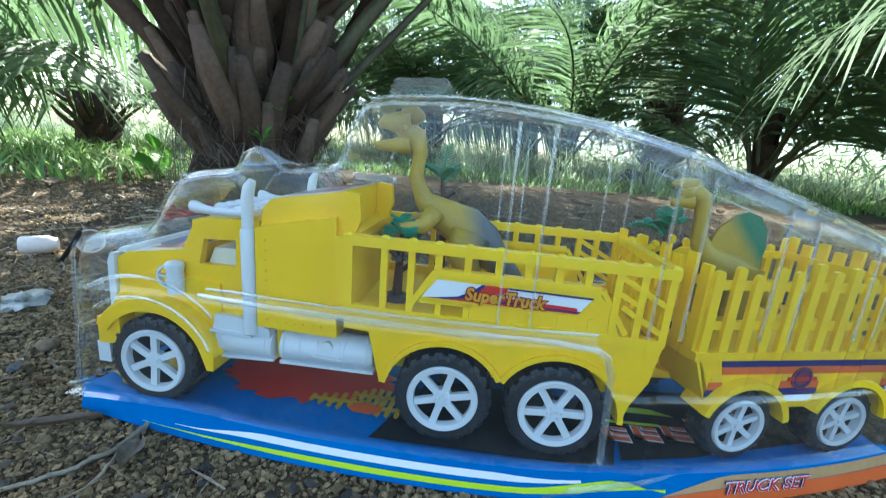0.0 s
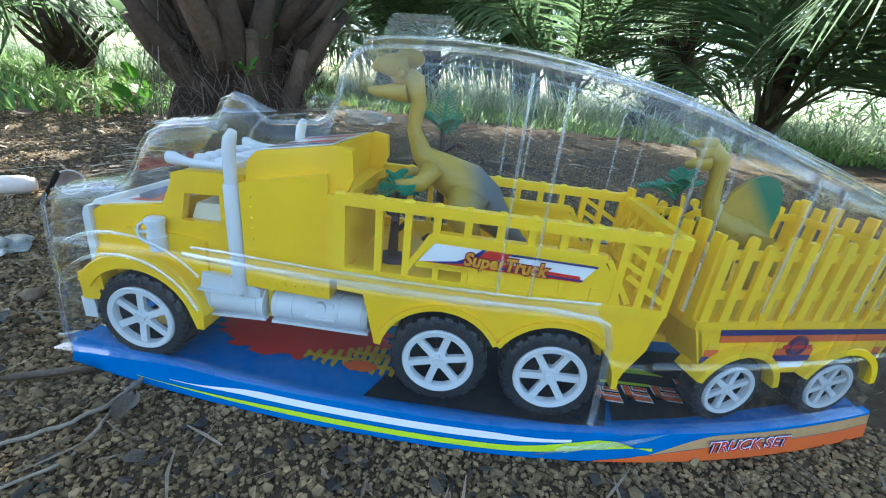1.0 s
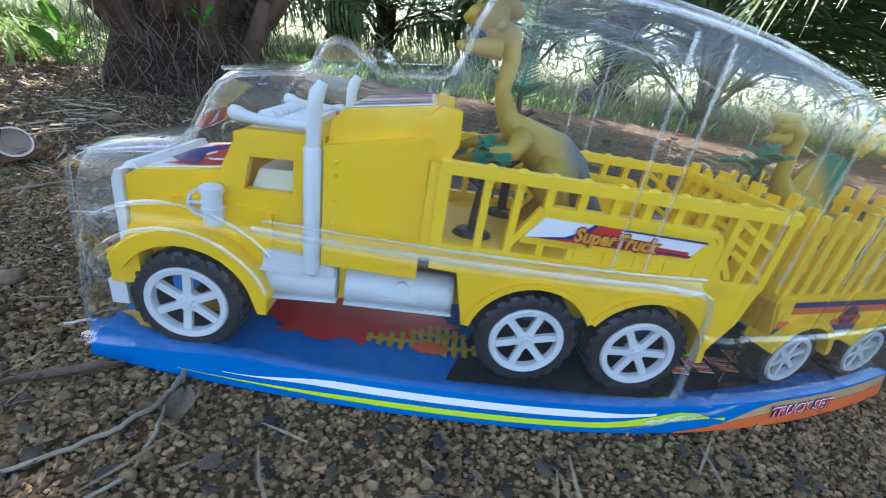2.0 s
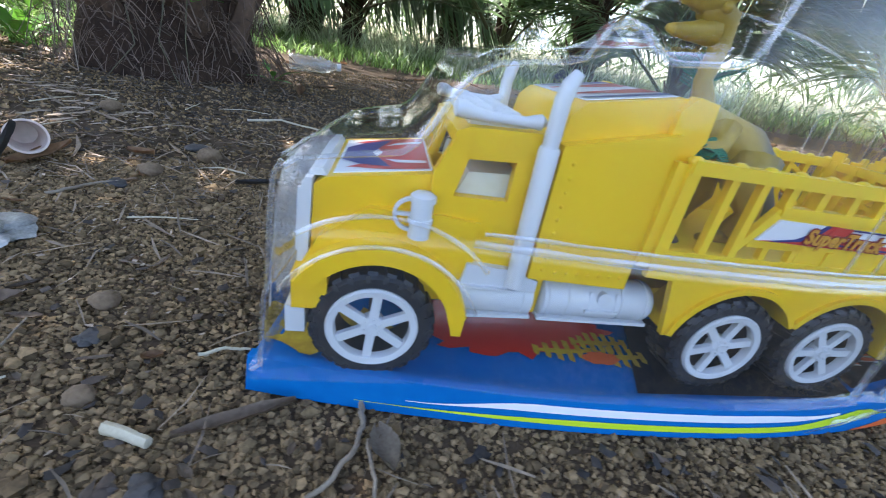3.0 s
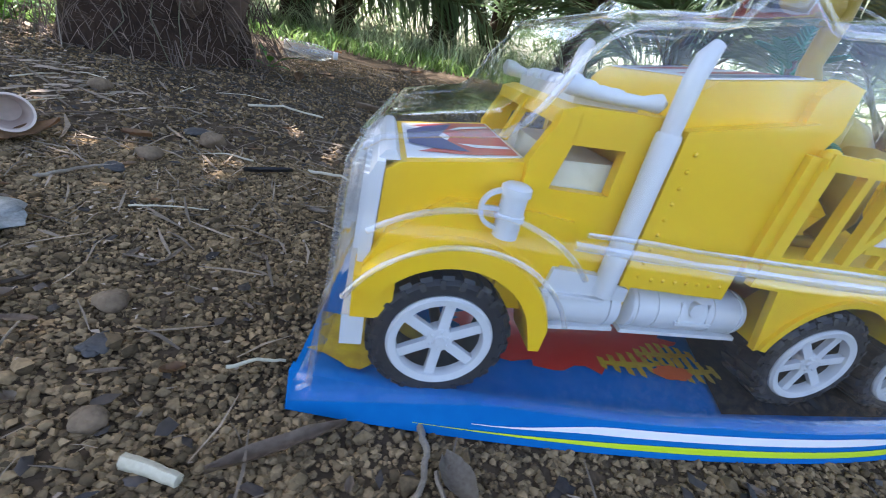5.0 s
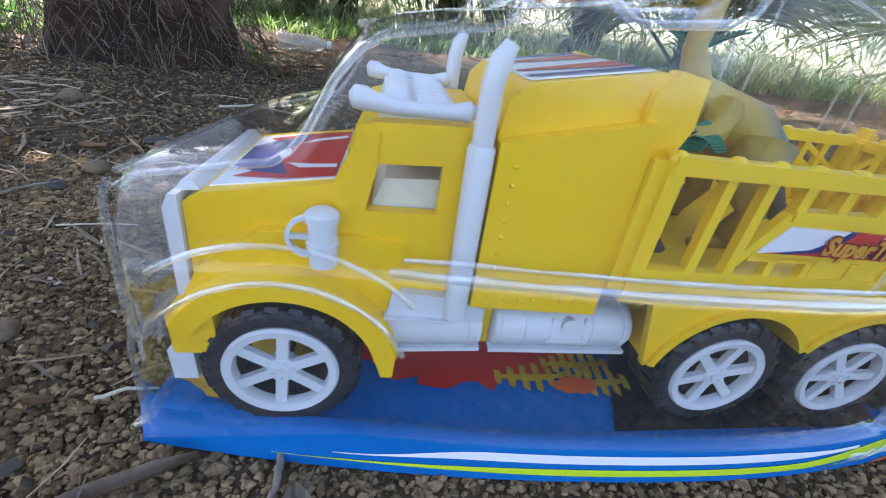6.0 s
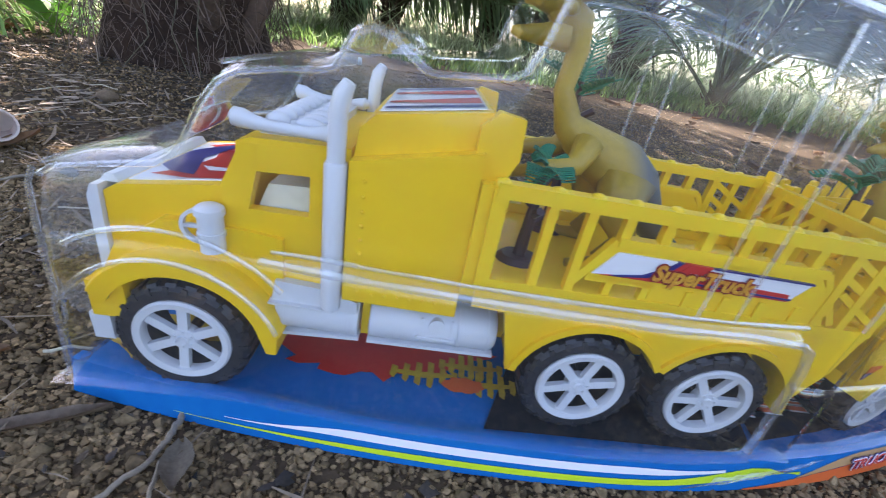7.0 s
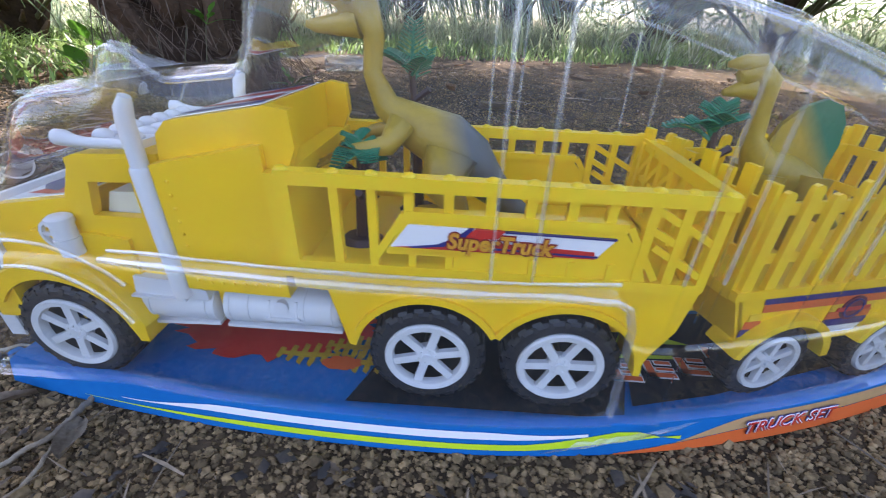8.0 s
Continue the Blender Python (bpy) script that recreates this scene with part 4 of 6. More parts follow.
def graded(name, low, high, axis, a, b, rough=0.45):
    """Two sprayed colours that meet along one axis of the piece."""
    m = material(name, low, rough, dark=tuple(c * 0.75 for c in low), scale=50, bump=0.4, bump_scale=250)
    n, l = m.node_tree.nodes, m.node_tree.links
    p = n["Principled BSDF"]
    link = p.inputs["Base Color"].links[0].from_socket
    rg, mx = n.new("ShaderNodeMapRange"), n.new("ShaderNodeMix")
    mx.data_type = "RGBA"
    dt = n.new("ShaderNodeVectorMath")
    dt.operation = "DOT_PRODUCT"
    dt.inputs[1].default_value = axis
    co = n.new("ShaderNodeTexCoord")
    l.new(co.outputs["Object"], dt.inputs[0]), l.new(dt.outputs["Value"], rg.inputs[0])
    rg.inputs[1].default_value, rg.inputs[2].default_value = a, b
    l.new(rg.outputs[0], mx.inputs["Factor"]), l.new(link, mx.inputs[6])
    mx.inputs[7].default_value = (*high, 1)
    l.new(mx.outputs[2], p.inputs["Base Color"])
    return m


DINO_BACK = graded("ochre_toy_with_grey_back", (0.43, 0.285, 0.03), (0.1, 0.105, 0.1), (0.95, 0.0, 0.31), 0.047, 0.06)
DINO_FIN = graded("yellow_toy_with_green_back", (0.46, 0.31, 0.03), (0.01, 0.16, 0.08), (0.8, 0.0, 0.6), 0.2335, 0.243)


def make_toy_tree(at, tall, leaves, lean=0.0, spread=0.018, droop=0.35, seed=0):
    rng = random.Random(seed)
    tree = thing("toy_tree", at, "small plastic toy palm with green fronds and brown trunk", "toy tree", "toy trees in the load")
    x, y, z = at
    bm = bmesh.new()
    tube(bm, [(x, y, z), (x, y, z + 0.003)], [0.012, 0.009], 12, 0.8)
    tube(bm, [(x, y, z + 0.002), (x + lean * 0.3, y, z + tall * 0.5), (x + lean, y, z + tall)], [0.0034, 0.0026, 0.0016], 8)
    for k in range(5):
        a = rng.uniform(0, 6.3)
        h = z + tall * rng.uniform(0.35, 0.8)
        tube(bm, [(x + lean * 0.5, y, h), (x + lean * 0.5 + 0.008 * math.cos(a), y + 0.008 * math.sin(a), h + 0.006)], [0.0016, 0.002], 6)
    part("trunk", bm, TREE_BROWN, tree, "brown plastic trunk")
    for k in range(leaves):
        a = 2 * math.pi * k / leaves + rng.uniform(-0.3, 0.3)
        up = rng.uniform(0.2, 1.1) if k else 1.5
        d = Vector((math.cos(a) * math.cos(up), math.sin(a) * math.cos(up), math.sin(up)))
        base = Vector((x + lean, y, z + tall - rng.uniform(0, 0.012)))
        bm = bmesh.new()
        ln = spread * rng.uniform(0.8, 1.2)
        side = d.cross(Vector((0, 0, 1))).normalized() if abs(d.z) < 0.95 else Vector((1, 0, 0))
        pts = [base + d * ln * t - Vector((0, 0, 1)) * droop * ln * t * t for t in (0, 0.25, 0.5, 0.75, 1)]
        tube(bm, pts, [0.0011, 0.001, 0.0009, 0.0007, 0.0004], 5)
        for j in range(9):
            t = 0.2 + 0.8 * j / 8
            p = base + d * ln * t - Vector((0, 0, 1)) * droop * ln * t * t
            w = 0.0075 * (1 - 0.65 * t) + 0.0012
            for s in (-1, 1):
                beam(bm, p, p + side * s * w + d * w * 0.6, 0.0014, 0.0006)
        part("frond", bm, TREE_GREEN, tree, "green plastic frond")


make_tall_figure()
make_finned_figure()
make_toy_tree((-0.036, 0.03, 0.0915), 0.05, 6, 0.002, 0.014, 0.6, 1)
make_toy_tree((-0.012, 0.074, 0.0915), 0.082, 5, -0.004, 0.026, 0.2, 2)
make_toy_tree((0.138, 0.05, 0.0875), 0.068, 5, -0.006, 0.024, 0.5, 3)

# ---- the clear blister ----
RIBS = (0.028, 0.045, 0.108, 0.126, 0.172, 0.19, 0.235, 0.25)
TOPS = [(-0.2405, 0.0185), (-0.2335, 0.0225), (-0.2305, 0.06), (-0.2285, 0.066), (-0.2268, 0.09), (-0.225, 0.113), (-0.222, 0.1212), (-0.2165, 0.1252), (-0.2, 0.1285), (-0.18, 0.132), (-0.175, 0.1355), (-0.17, 0.142), (-0.163, 0.155), (-0.157, 0.1625), (-0.15, 0.1665),
        (-0.135, 0.1695), (-0.115, 0.172), (-0.09, 0.1755), (-0.066, 0.1785), (-0.0615, 0.181), (-0.058, 0.1885), (-0.055, 0.2), (-0.051, 0.2075), (-0.046, 0.2115), (-0.034, 0.2135), (-0.005, 0.215), (0.02, 0.214), (0.045, 0.2115), (0.07, 0.208), (0.095, 0.203), (0.121, 0.1965), (0.147, 0.189), (0.174, 0.181), (0.2, 0.1735), (0.24, 0.162), (0.27, 0.1525), (0.287, 0.1455), (0.292, 0.136), (0.2945, 0.1), (0.296, 0.0185)]


def top_at(x):
    for (a, za), (b, zb) in zip(TOPS, TOPS[1:]):
        if a <= x <= b:
            return za + (zb - za) * (x - a) / (b - a)
    return TOPS[0][1] if x < 0 else TOPS[-1][1]


def make_blister():
    blister = thing("blister_cover", (0.03, 0.05, LIP), "clear vacuum-formed plastic blister cover over the toy", "packaging cover")
    xs = {round(x, 5) for x, _ in TOPS} | {round(x, 5) for x in steps(-0.2405, 0.296, 70)}
    for r in RIBS:
        xs |= {round(r + d, 5) for d in (-0.004, -0.002, -0.001, 0.0, 0.001, 0.002, 0.004)}
    bm = bmesh.new()
    rows = []
    for x in sorted(xs):
        top = top_at(x)
        rib = max([max(0, 1 - abs(x - r) / 0.0016) for r in RIBS])
        ys = min(yfront(x) + 0.0065, -0.0085) if x < 0.12 else yfront(x) + 0.0065
        yu = min(ys + 0.0045, -0.0075) if x < 0.12 else yfront(x) + 0.0095
        bs, bu = yback(x) - 0.006, yback(x) - 0.0095
        ledge = 0.0945 if x < 0.084 else 0.0945 - 0.03 * ease(x, 0.084, 0.096) if x < 0.15 else 0.0645
        if x > 0.095:
            ys = yu - 0.002
        near = [(ys - 0.004, 0.0185), (ys, 0.0192), (ys, 0.05), (ys, ledge - 0.006), (ys + 0.0006, ledge - 0.0015), (ys + 0.0022, ledge), (yu - 0.0004, ledge + 0.001), (yu, ledge + 0.003)]
        near += [(yu - 0.0021 * rib, z) for z in (0.115, 0.14, 0.17, 0.19)]
        near += [(yu + 0.0004 - 0.001 * rib, top - 0.011), (yu + 0.0016, top - 0.006), (yu + 0.005, top - 0.0018), (yu + 0.011, top + 0.0004), (yu + 0.02, top + 0.0018), (0.045 + 0.3 * max(0, x - 0.1), top + 0.0035)]
        farp = [(bu - 0.02, top + 0.0018), (bu - 0.011, top + 0.0004), (bu - 0.005, top - 0.0018), (bu - 0.0016, top - 0.006), (bu, top - 0.011)]
        farp += [(bu + 0.0014 * rib, z) for z in (0.17, 0.14)] + [(bu, 0.098), (bs, 0.0925), (bs, 0.0192), (bs + 0.004, 0.0185)]
        row = []
        for i, (y, z) in enumerate(near + farp):
            cap = top if 12 <= i <= 22 else top - 0.0125
            z = min(z, max(cap, 0.0185))
            z = max(z, 0.0185)
            # raised pockets over the two exhaust tips
            if top > 0.16 and z > top - 0.02 and -0.125 < x < -0.085:
                b = ease(x, -0.122, -0.1125) * (1 - ease(x, -0.1085, -0.088))
                z += 0.0125 * b * (math.exp(-((y - yu - 0.004) / 0.008) ** 2) + math.exp(-((y - bu + 0.004) / 0.008) ** 2))
            wob = 0.0005 * noise.noise((x * 25, y * 25, z * 25))
            row.append(bm.verts.new((slant(x, y), y + wob, z)))
        rows.append(row)
    for p, q in zip(rows, rows[1:]):
        for k in range(len(p) - 1):
            bm.faces.new((p[k], q[k], q[k + 1], p[k + 1]))
    bm.faces.new(rows[0]), bm.faces.new(rows[-1])
    bmesh.ops.remove_doubles(bm, verts=bm.verts, dist=0.00005)
    shell = part("shell", bm, FILM, blister, "clear ribbed plastic shell", 60)
    shell.visible_shadow = False
    # hanging tab on the crown
    bm = bmesh.new()
    prism(bm, [(-0.0465, 0.214), (-0.043, 0.224), (-0.0405, 0.2265), (-0.013, 0.2275), (-0.0105, 0.2255), (-0.0065, 0.2165)], 0.022, 0.05)
    bevel(bm, 0.002, 2)
    tab = part("tab", bm, FILM, blister, "clear hanging tab")
    tab.visible_shadow = False
    # thin tubes added along edges and ribs to imitate the film's highlights
    def glint_tube(pts, r, seg=7, mat=FILM_GLINT):
        pts = [(slant(x, y), y + 0.0003 * noise.noise((x * 60, y * 60, z * 60)), z) for x, y, z in pts]
        part("glint_tube", tube(bmesh.new(), pts, [r * (1 + 0.35 * noise.noise((p[0] * 45, 1.0, p[2] * 45))) for p in pts], seg), mat, blister, "clear tube added to imitate the film's edge highlights").visible_shadow = False

    def lines(x):
        ys = min(yfront(x) + 0.0065, -0.0085) if x < 0.12 else yfront(x) + 0.0065
        yu = min(ys + 0.0045, -0.0075) if x < 0.12 else yfront(x) + 0.0095
        return ys, yu, yback(x) - 0.0095
    for a0, a1, r, y in ((22, 150, 0.0465, -0.0118), (40, 126, 0.059, -0.01)):
        glint_tube([(x, y, z) for x, z in arc(-0.183, HZ, r, a0, a1, 26)], 0.0011)

    def pocket(x):
        return 0.0125 * ease(x, -0.122, -0.1125) * (1 - ease(x, -0.1085, -0.088))
    run = [x for x in sorted({x for x, _ in TOPS} | set(steps(-0.2215, 0.285, 90))) if -0.222 <= x < 0.288]
    glint_tube([(x, lines(x)[1] + 0.0012, top_at(x) - 0.0045 + pocket(x)) for x in run], 0.0012)
    glint_tube([(x, lines(x)[1] + 0.0065, top_at(x) - 0.0004 + pocket(x)) for x in run if x > -0.05], 0.0008)
    glint_tube([(x, lines(x)[2] - 0.0012, top_at(x) - 0.0045 + pocket(x)) for x in run], 0.0008)
    glint_tube([(x, lines(x)[0] + 0.0012, 0.0945 - 0.003 * ease(x, 0.05, 0.084)) for x in steps(-0.146, 0.082, 60)] + [(0.0885, lines(0.0885)[0] + 0.0012, 0.088), (0.0925, lines(0.0925)[0] + 0.0012, 0.076), (0.094, lines(0.094)[0] + 0.001, 0.05), (0.095, lines(0.095)[0], 0.022)], 0.0019)
    glint_tube([(x, lines(x)[1], 0.0985) for x in steps(-0.142, 0.083, 50)], 0.0011)
    glint_tube([(x, lines(x)[2] + 0.002, 0.0955) for x in steps(-0.15, 0.28, 60)], 0.001)
    for f in (0, 1):
        glint_tube([(x, (lines(x)[0], lines(x)[2] + 0.003)[f], z) for x, z in ((-0.2375, 0.0205), (-0.2333, 0.0235), (-0.2303, 0.06), (-0.2284, 0.067), (-0.2275, 0.08), (-0.2262, 0.1), (-0.2247, 0.114), (-0.2215, 0.12))], 0.0011)
    glint_tube([(-0.2295, y, 0.0645) for y in steps(-0.008, 0.1, 14)], 0.001)
    glint_tube([(-0.2225, y, 0.1208) for y in steps(-0.004, 0.098, 14)], 0.0011)
    glint_tube([(-0.157, y, 0.1635) for y in steps(-0.002, 0.098, 14)], 0.0011)
    glint_tube([(-0.0525, y, 0.2085) for y in steps(-0.008, 0.098, 14)], 0.0012)
    for r in RIBS:
        yu = lines(r)[1]
        glint_tube([(r, yu - 0.0016, z) for z in steps(0.1, top_at(r) - 0.009, 16)], 0.0008, 6, FILM_RIB_GLINT)
        glint_tube([(r, lines(r)[2] + 0.0012, z) for z in steps(0.1, top_at(r) - 0.009, 16)], 0.0008, 6, FILM_RIB_GLINT)
    # crumpled tape over the tray's front edge
    bm = bmesh.new()
    rng = random.Random(5)
    rows = []
    for k in range(17):
        t = k / 16
        x = 0.07 + 0.06 * t
        f = yfront(x)
        zc = 0.006 + 0.012 * t
        rows.append([bm.verts.new((x + 0.012 * w, f - 0.0012 + 0.003 * max(0, w) + rng.uniform(-0.0007, 0.0007), max(0.0015, zc + 0.0055 * w + rng.uniform(-0.0006, 0.0006)))) for w in (-0.8, -0.4, 0, 0.4, 0.8)])
    for p, q in zip(rows, rows[1:]):
        for k in range(4):
            bm.faces.new((p[k], q[k], q[k + 1], p[k + 1]))
    tp = part("clear_tape", bm, TAPE, None, "", 60)
    tp.visible_shadow = False
    tagged(tp, "crumpled clear adhesive tape on the blue tray edge", "tape")


make_blister()


# ---- palm fronds ----
def frond_mesh(name, length, leaflets, leaf_len, droop, seed, hang=0.5, width=0.028):
    """One palm frond along +x from the origin, arching down: stalk and two rows of leaflets."""
    rng = random.Random(seed)
    bm = bmesh.new()
    curve = lambda t: Vector((length * t * (1 - 0.18 * t * t), 0.06 * length * math.sin(2.2 * t) * rng_side, length * (0.28 * t - droop * t * t)))
    rng_side = rng.choice((-1, 1)) * rng.uniform(0.3, 1)
    ts = [k / 14 for k in range(15)]
    tube(bm, [curve(t) for t in ts], [0.018 * length / 2.5 * (1 - 0.88 * t) for t in ts], 6)
    for f in bm.faces:
        f.material_index = 1
    for k in range(leaflets):
        t = 0.16 + 0.84 * (k + rng.random() * 0.5) / leaflets
        p, d = curve(t), (curve(min(1, t + 0.02)) - curve(t - 0.02)).normalized()
        side = d.cross(Vector((0, 0, 1))).normalized()
        ln = leaf_len * (0.55 + 0.75 * math.sin(math.pi * min(1, 0.12 + 0.85 * t))) * rng.uniform(0.8, 1.1)
        for s in (-1, 1):
            out = (side * s + d * rng.uniform(0.45, 0.85) + Vector((0, 0, rng.uniform(-0.15, 0.35)))).normalized()
            w = d.cross(out).cross(out).normalized() * width * 0.5 * rng.uniform(0.8, 1.15)
            prev = None
            for j, q in enumerate((0, 0.3, 0.65, 1.0)):
                c = p + out * ln * q - Vector((0, 0, 1)) * hang * ln * q * q * rng.uniform(0.8, 1.2)
                ww = w * (0.55, 1.0, 0.75, 0.06)[j]
                row = (bm.verts.new(c - ww), bm.verts.new(c + ww))
                if prev:
                    bm.faces.new((prev[0], prev[1], row[1], row[0]))
                prev = row
    me = bpy.data.meshes.new(name)
    bm.to_mesh(me)
    bm.free()
    me.materials.append(FROND), me.materials.append(RACHIS)
    me.polygons.foreach_set("use_smooth", [True] * len(me.polygons))
    return me


FRONDS = [frond_mesh("frond", 2.6, 62, 0.5, 0.34 + 0.08 * k, 20 + k, 0.45 + 0.15 * k, 0.03) for k in range(4)]


def put_frond(parent, at, heading, lift, scale, k, twist=0.0):
    ob = new("frond", FRONDS[k % len(FRONDS)])
    ob.parent = parent
    ob.matrix_parent_inverse = WORLD[parent].inverted()
    ob.matrix_basis = Matrix.Translation(at) @ pose(0, 0, 0, twist, -lift, heading) @ Matrix.Diagonal((scale, scale, scale, 1))
    return ob


def stub_mesh(seed, length, w):
    """An old cut leaf base: a broad, flattened, tapering horn."""
    rng = random.Random(seed)
    bm = bmesh.new()
    pts = [(0, 0, 0), (length * 0.3, 0, length * 0.25), (length * 0.65, 0, length * 0.62), (length * 0.9, 0.1 * w, length)]
    tube(bm, pts, [w, w * 0.8, w * 0.55, w * 0.38], 7, 1.3)
    for v in bm.verts:
        v.co += Vector([rng.uniform(-1, 1) * w * 0.13 for _ in range(3)])
    me = bpy.data.meshes.new("leaf_base")
    bmesh.ops.recalc_face_normals(bm, faces=bm.faces)
    bm.to_mesh(me)
    bm.free()
    me.materials.append(STUB)
    me.polygons.foreach_set("use_smooth", [True] * len(me.polygons))
    return me


STUBS = [stub_mesh(k, 0.2 + 0.03 * k, 0.042) for k in range(4)]


def make_palm(x, y, radius, tall, fronds, seed, label, stubs=90, lift=(35, 75), scale=1.0, first_z=0.5, fallen=(), bulk=1.0, foot=(1.12, 1.0, 0.93, 0.88, 0.86)):
    rng = random.Random(seed)
    z0 = height(x, y) - 0.03
    palm = thing("oil_palm", (x, y, z0), label, "palm tree", "palms of the grove")
    bm = bmesh.new()
    zs = [0, 0.04, 0.12, 0.25, 0.5, 0.8, tall]
    tube(bm, [(x, y, z0 + z) for z in zs], [radius * f for f in (*foot, 0.84, 0.7)], 22)
    for v in bm.verts:
        a = noise.noise((v.co.x * 7, v.co.y * 7, v.co.z * 5))
        v.co.x += (v.co.x - x) * 0.16 * a
        v.co.y += (v.co.y - y) * 0.16 * a
    part("trunk", bm, BARK, palm, "dark fibrous trunk")
    for k in range(stubs):
        a = k * 2.39996 + rng.uniform(-0.2, 0.2)
        z = z0 + 0.05 + (tall - 0.1) * (k / stubs) ** 0.8
        ob = new("leaf_base", STUBS[k % 4])
        ob.parent = palm
        ob.matrix_parent_inverse = WORLD[palm].inverted()
        s = rng.uniform(0.8, 1.35) * radius / 0.3 * bulk
        ob.matrix_basis = Matrix.Translation((x + radius * 0.8 * math.cos(a), y + radius * 0.8 * math.sin(a), z)) @ pose(0, 0, 0, rng.uniform(-14, 14), rng.uniform(-25, 12), math.degrees(a)) @ Matrix.Diagonal((s, s, s, 1))
    for k in range(fronds):
        a = k * 137.5 + rng.uniform(-15, 15)
        z = z0 + first_z + (tall - first_z) * k / max(1, fronds - 1)
        if k in fallen:
            continue
        put_frond(palm, (x + radius * 0.7 * math.cos(radians(a)), y + radius * 0.7 * math.sin(radians(a)), z), a, rng.uniform(*lift), scale * rng.uniform(0.85, 1.15), k, rng.uniform(-25, 25))
    return palm


STALKS = []
for k in range(3):
    bm = bmesh.new()
    ts = [q / 8 for q in range(9)]
    tube(bm, [(1.5 * t, 0.05 * math.sin(2 * t + k), 0.2 * t * t * (k - 1)) for t in ts], [0.052 * (1 - 0.62 * t) for t in ts], 8, 0.7)
    me = bpy.data.meshes.new("leaf_stalk")
    bmesh.ops.recalc_face_normals(bm, faces=bm.faces)
    bm.to_mesh(me)
    bm.free()
    me.materials.append(BARK if k == 1 else STALK)
    me.polygons.foreach_set("use_smooth", [True] * len(me.polygons))
    STALKS.append(me)


def put_stalks(palm, x, y, z, radius, n, seed, thick=1.0):
    """Thick lower leaf stalks that fan out round the trunk."""
    rng = random.Random(seed)
    for k in range(n):
        a = 360 * k / n + rng.uniform(-10, 10)
        ob = new("leaf_stalk", STALKS[k % 3])
        ob.parent = palm
        ob.matrix_parent_inverse = WORLD[palm].inverted()
        s = rng.uniform(0.75, 1.1)
        ob.matrix_basis = Matrix.Translation((x + radius * 0.8 * math.cos(radians(a)), y + radius * 0.8 * math.sin(radians(a)), z + rng.uniform(0.1, 0.45))) @ pose(0, 0, 0, 0, -rng.uniform(42, 86), a) @ Matrix.Diagonal((s, s * thick, s * thick, 1))


SX, SY = -0.8, 1.17
# frond numbers passed as fallen are left out so sun reaches the soil
old = make_palm(SX, SY, 0.15, 0.9, 18, 1, "old oil palm with dark shaggy trunk and arching green fronds", 190, (55, 80), 1.0, 0.5, (1, 2, 4, 6, 9, 12, 14, 17), 1.6, (1.5, 1.42, 1.3, 1.15, 0.95))
put_stalks(old, SX, SY, 0.08, 0.17, 15, 5, 0.65)
put_stalks(old, SX, SY, 0.0, 0.15, 9, 6, 0.6)
put_stalks(old, SX, SY, 0.12, 0.19, 18, 7, 0.4)
# extra fronds added overhead, out of view, to shade the toy and soil
for k, (turn, up) in enumerate(((-12, 48), (-38, 54), (-62, 58), (-96, 60), (20, 50), (42, 42), (64, 42), (88, 40))):
    put_frond(old, (SX + 0.1 * math.cos(radians(turn)), SY + 0.1 * math.sin(radians(turn)), 0.82), turn, up, 1.0, k)
put_frond(old, (SX - 0.12, SY + 0.04, 0.5), 166, 14, 0.75, 3)
put_frond(old, (SX - 0.12, SY - 0.02, 0.56), 196, 20, 0.7, 2)
LOW2 = "oil palm with pale drooping fronds across the clearing"
make_palm(-0.75, 5.6, 0.14, 0.7, 12, 12, LOW2, 20, (5, 60), 0.95, 0.3)
make_palm(-2.3, 5.2, 0.14, 0.7, 12, 13, LOW2, 20, (5, 60), 0.95, 0.3)
make_palm(0.7, 7.6, 0.25, 1.9, 14, 21, LOW2, 30, (0, 38), 1.05, 1.3)
make_palm(-1.5, 6.6, 0.25, 1.9, 16, 22, LOW2, 30, (0, 38), 1.05, 1.3)
LOW = "young oil palm with low drooping green fronds behind the toy"
make_palm(0.9, 4.6, 0.1, 0.34, 13, 2, LOW, 8, (30, 72), 1.0, 0.1)
make_palm(2.4, 3.6, 0.1, 0.34, 14, 3, LOW, 8, (26, 72), 1.0, 0.1)
make_palm(3.9, 2.7, 0.1, 0.34, 13, 4, LOW, 8, (20, 70), 1.0, 0.1)
make_palm(-3.0, 2.7, 0.13, 0.4, 11, 8, "young oil palm with pale low fronds beside the clearing", 20, (8, 60), 0.8, 0.15)
make_palm(2.9, 7.0, 0.28, 1.6, 18, 9, "oil palm with long drooping fronds at the back of the clearing", 40, (5, 65), 1.15, 1.0)



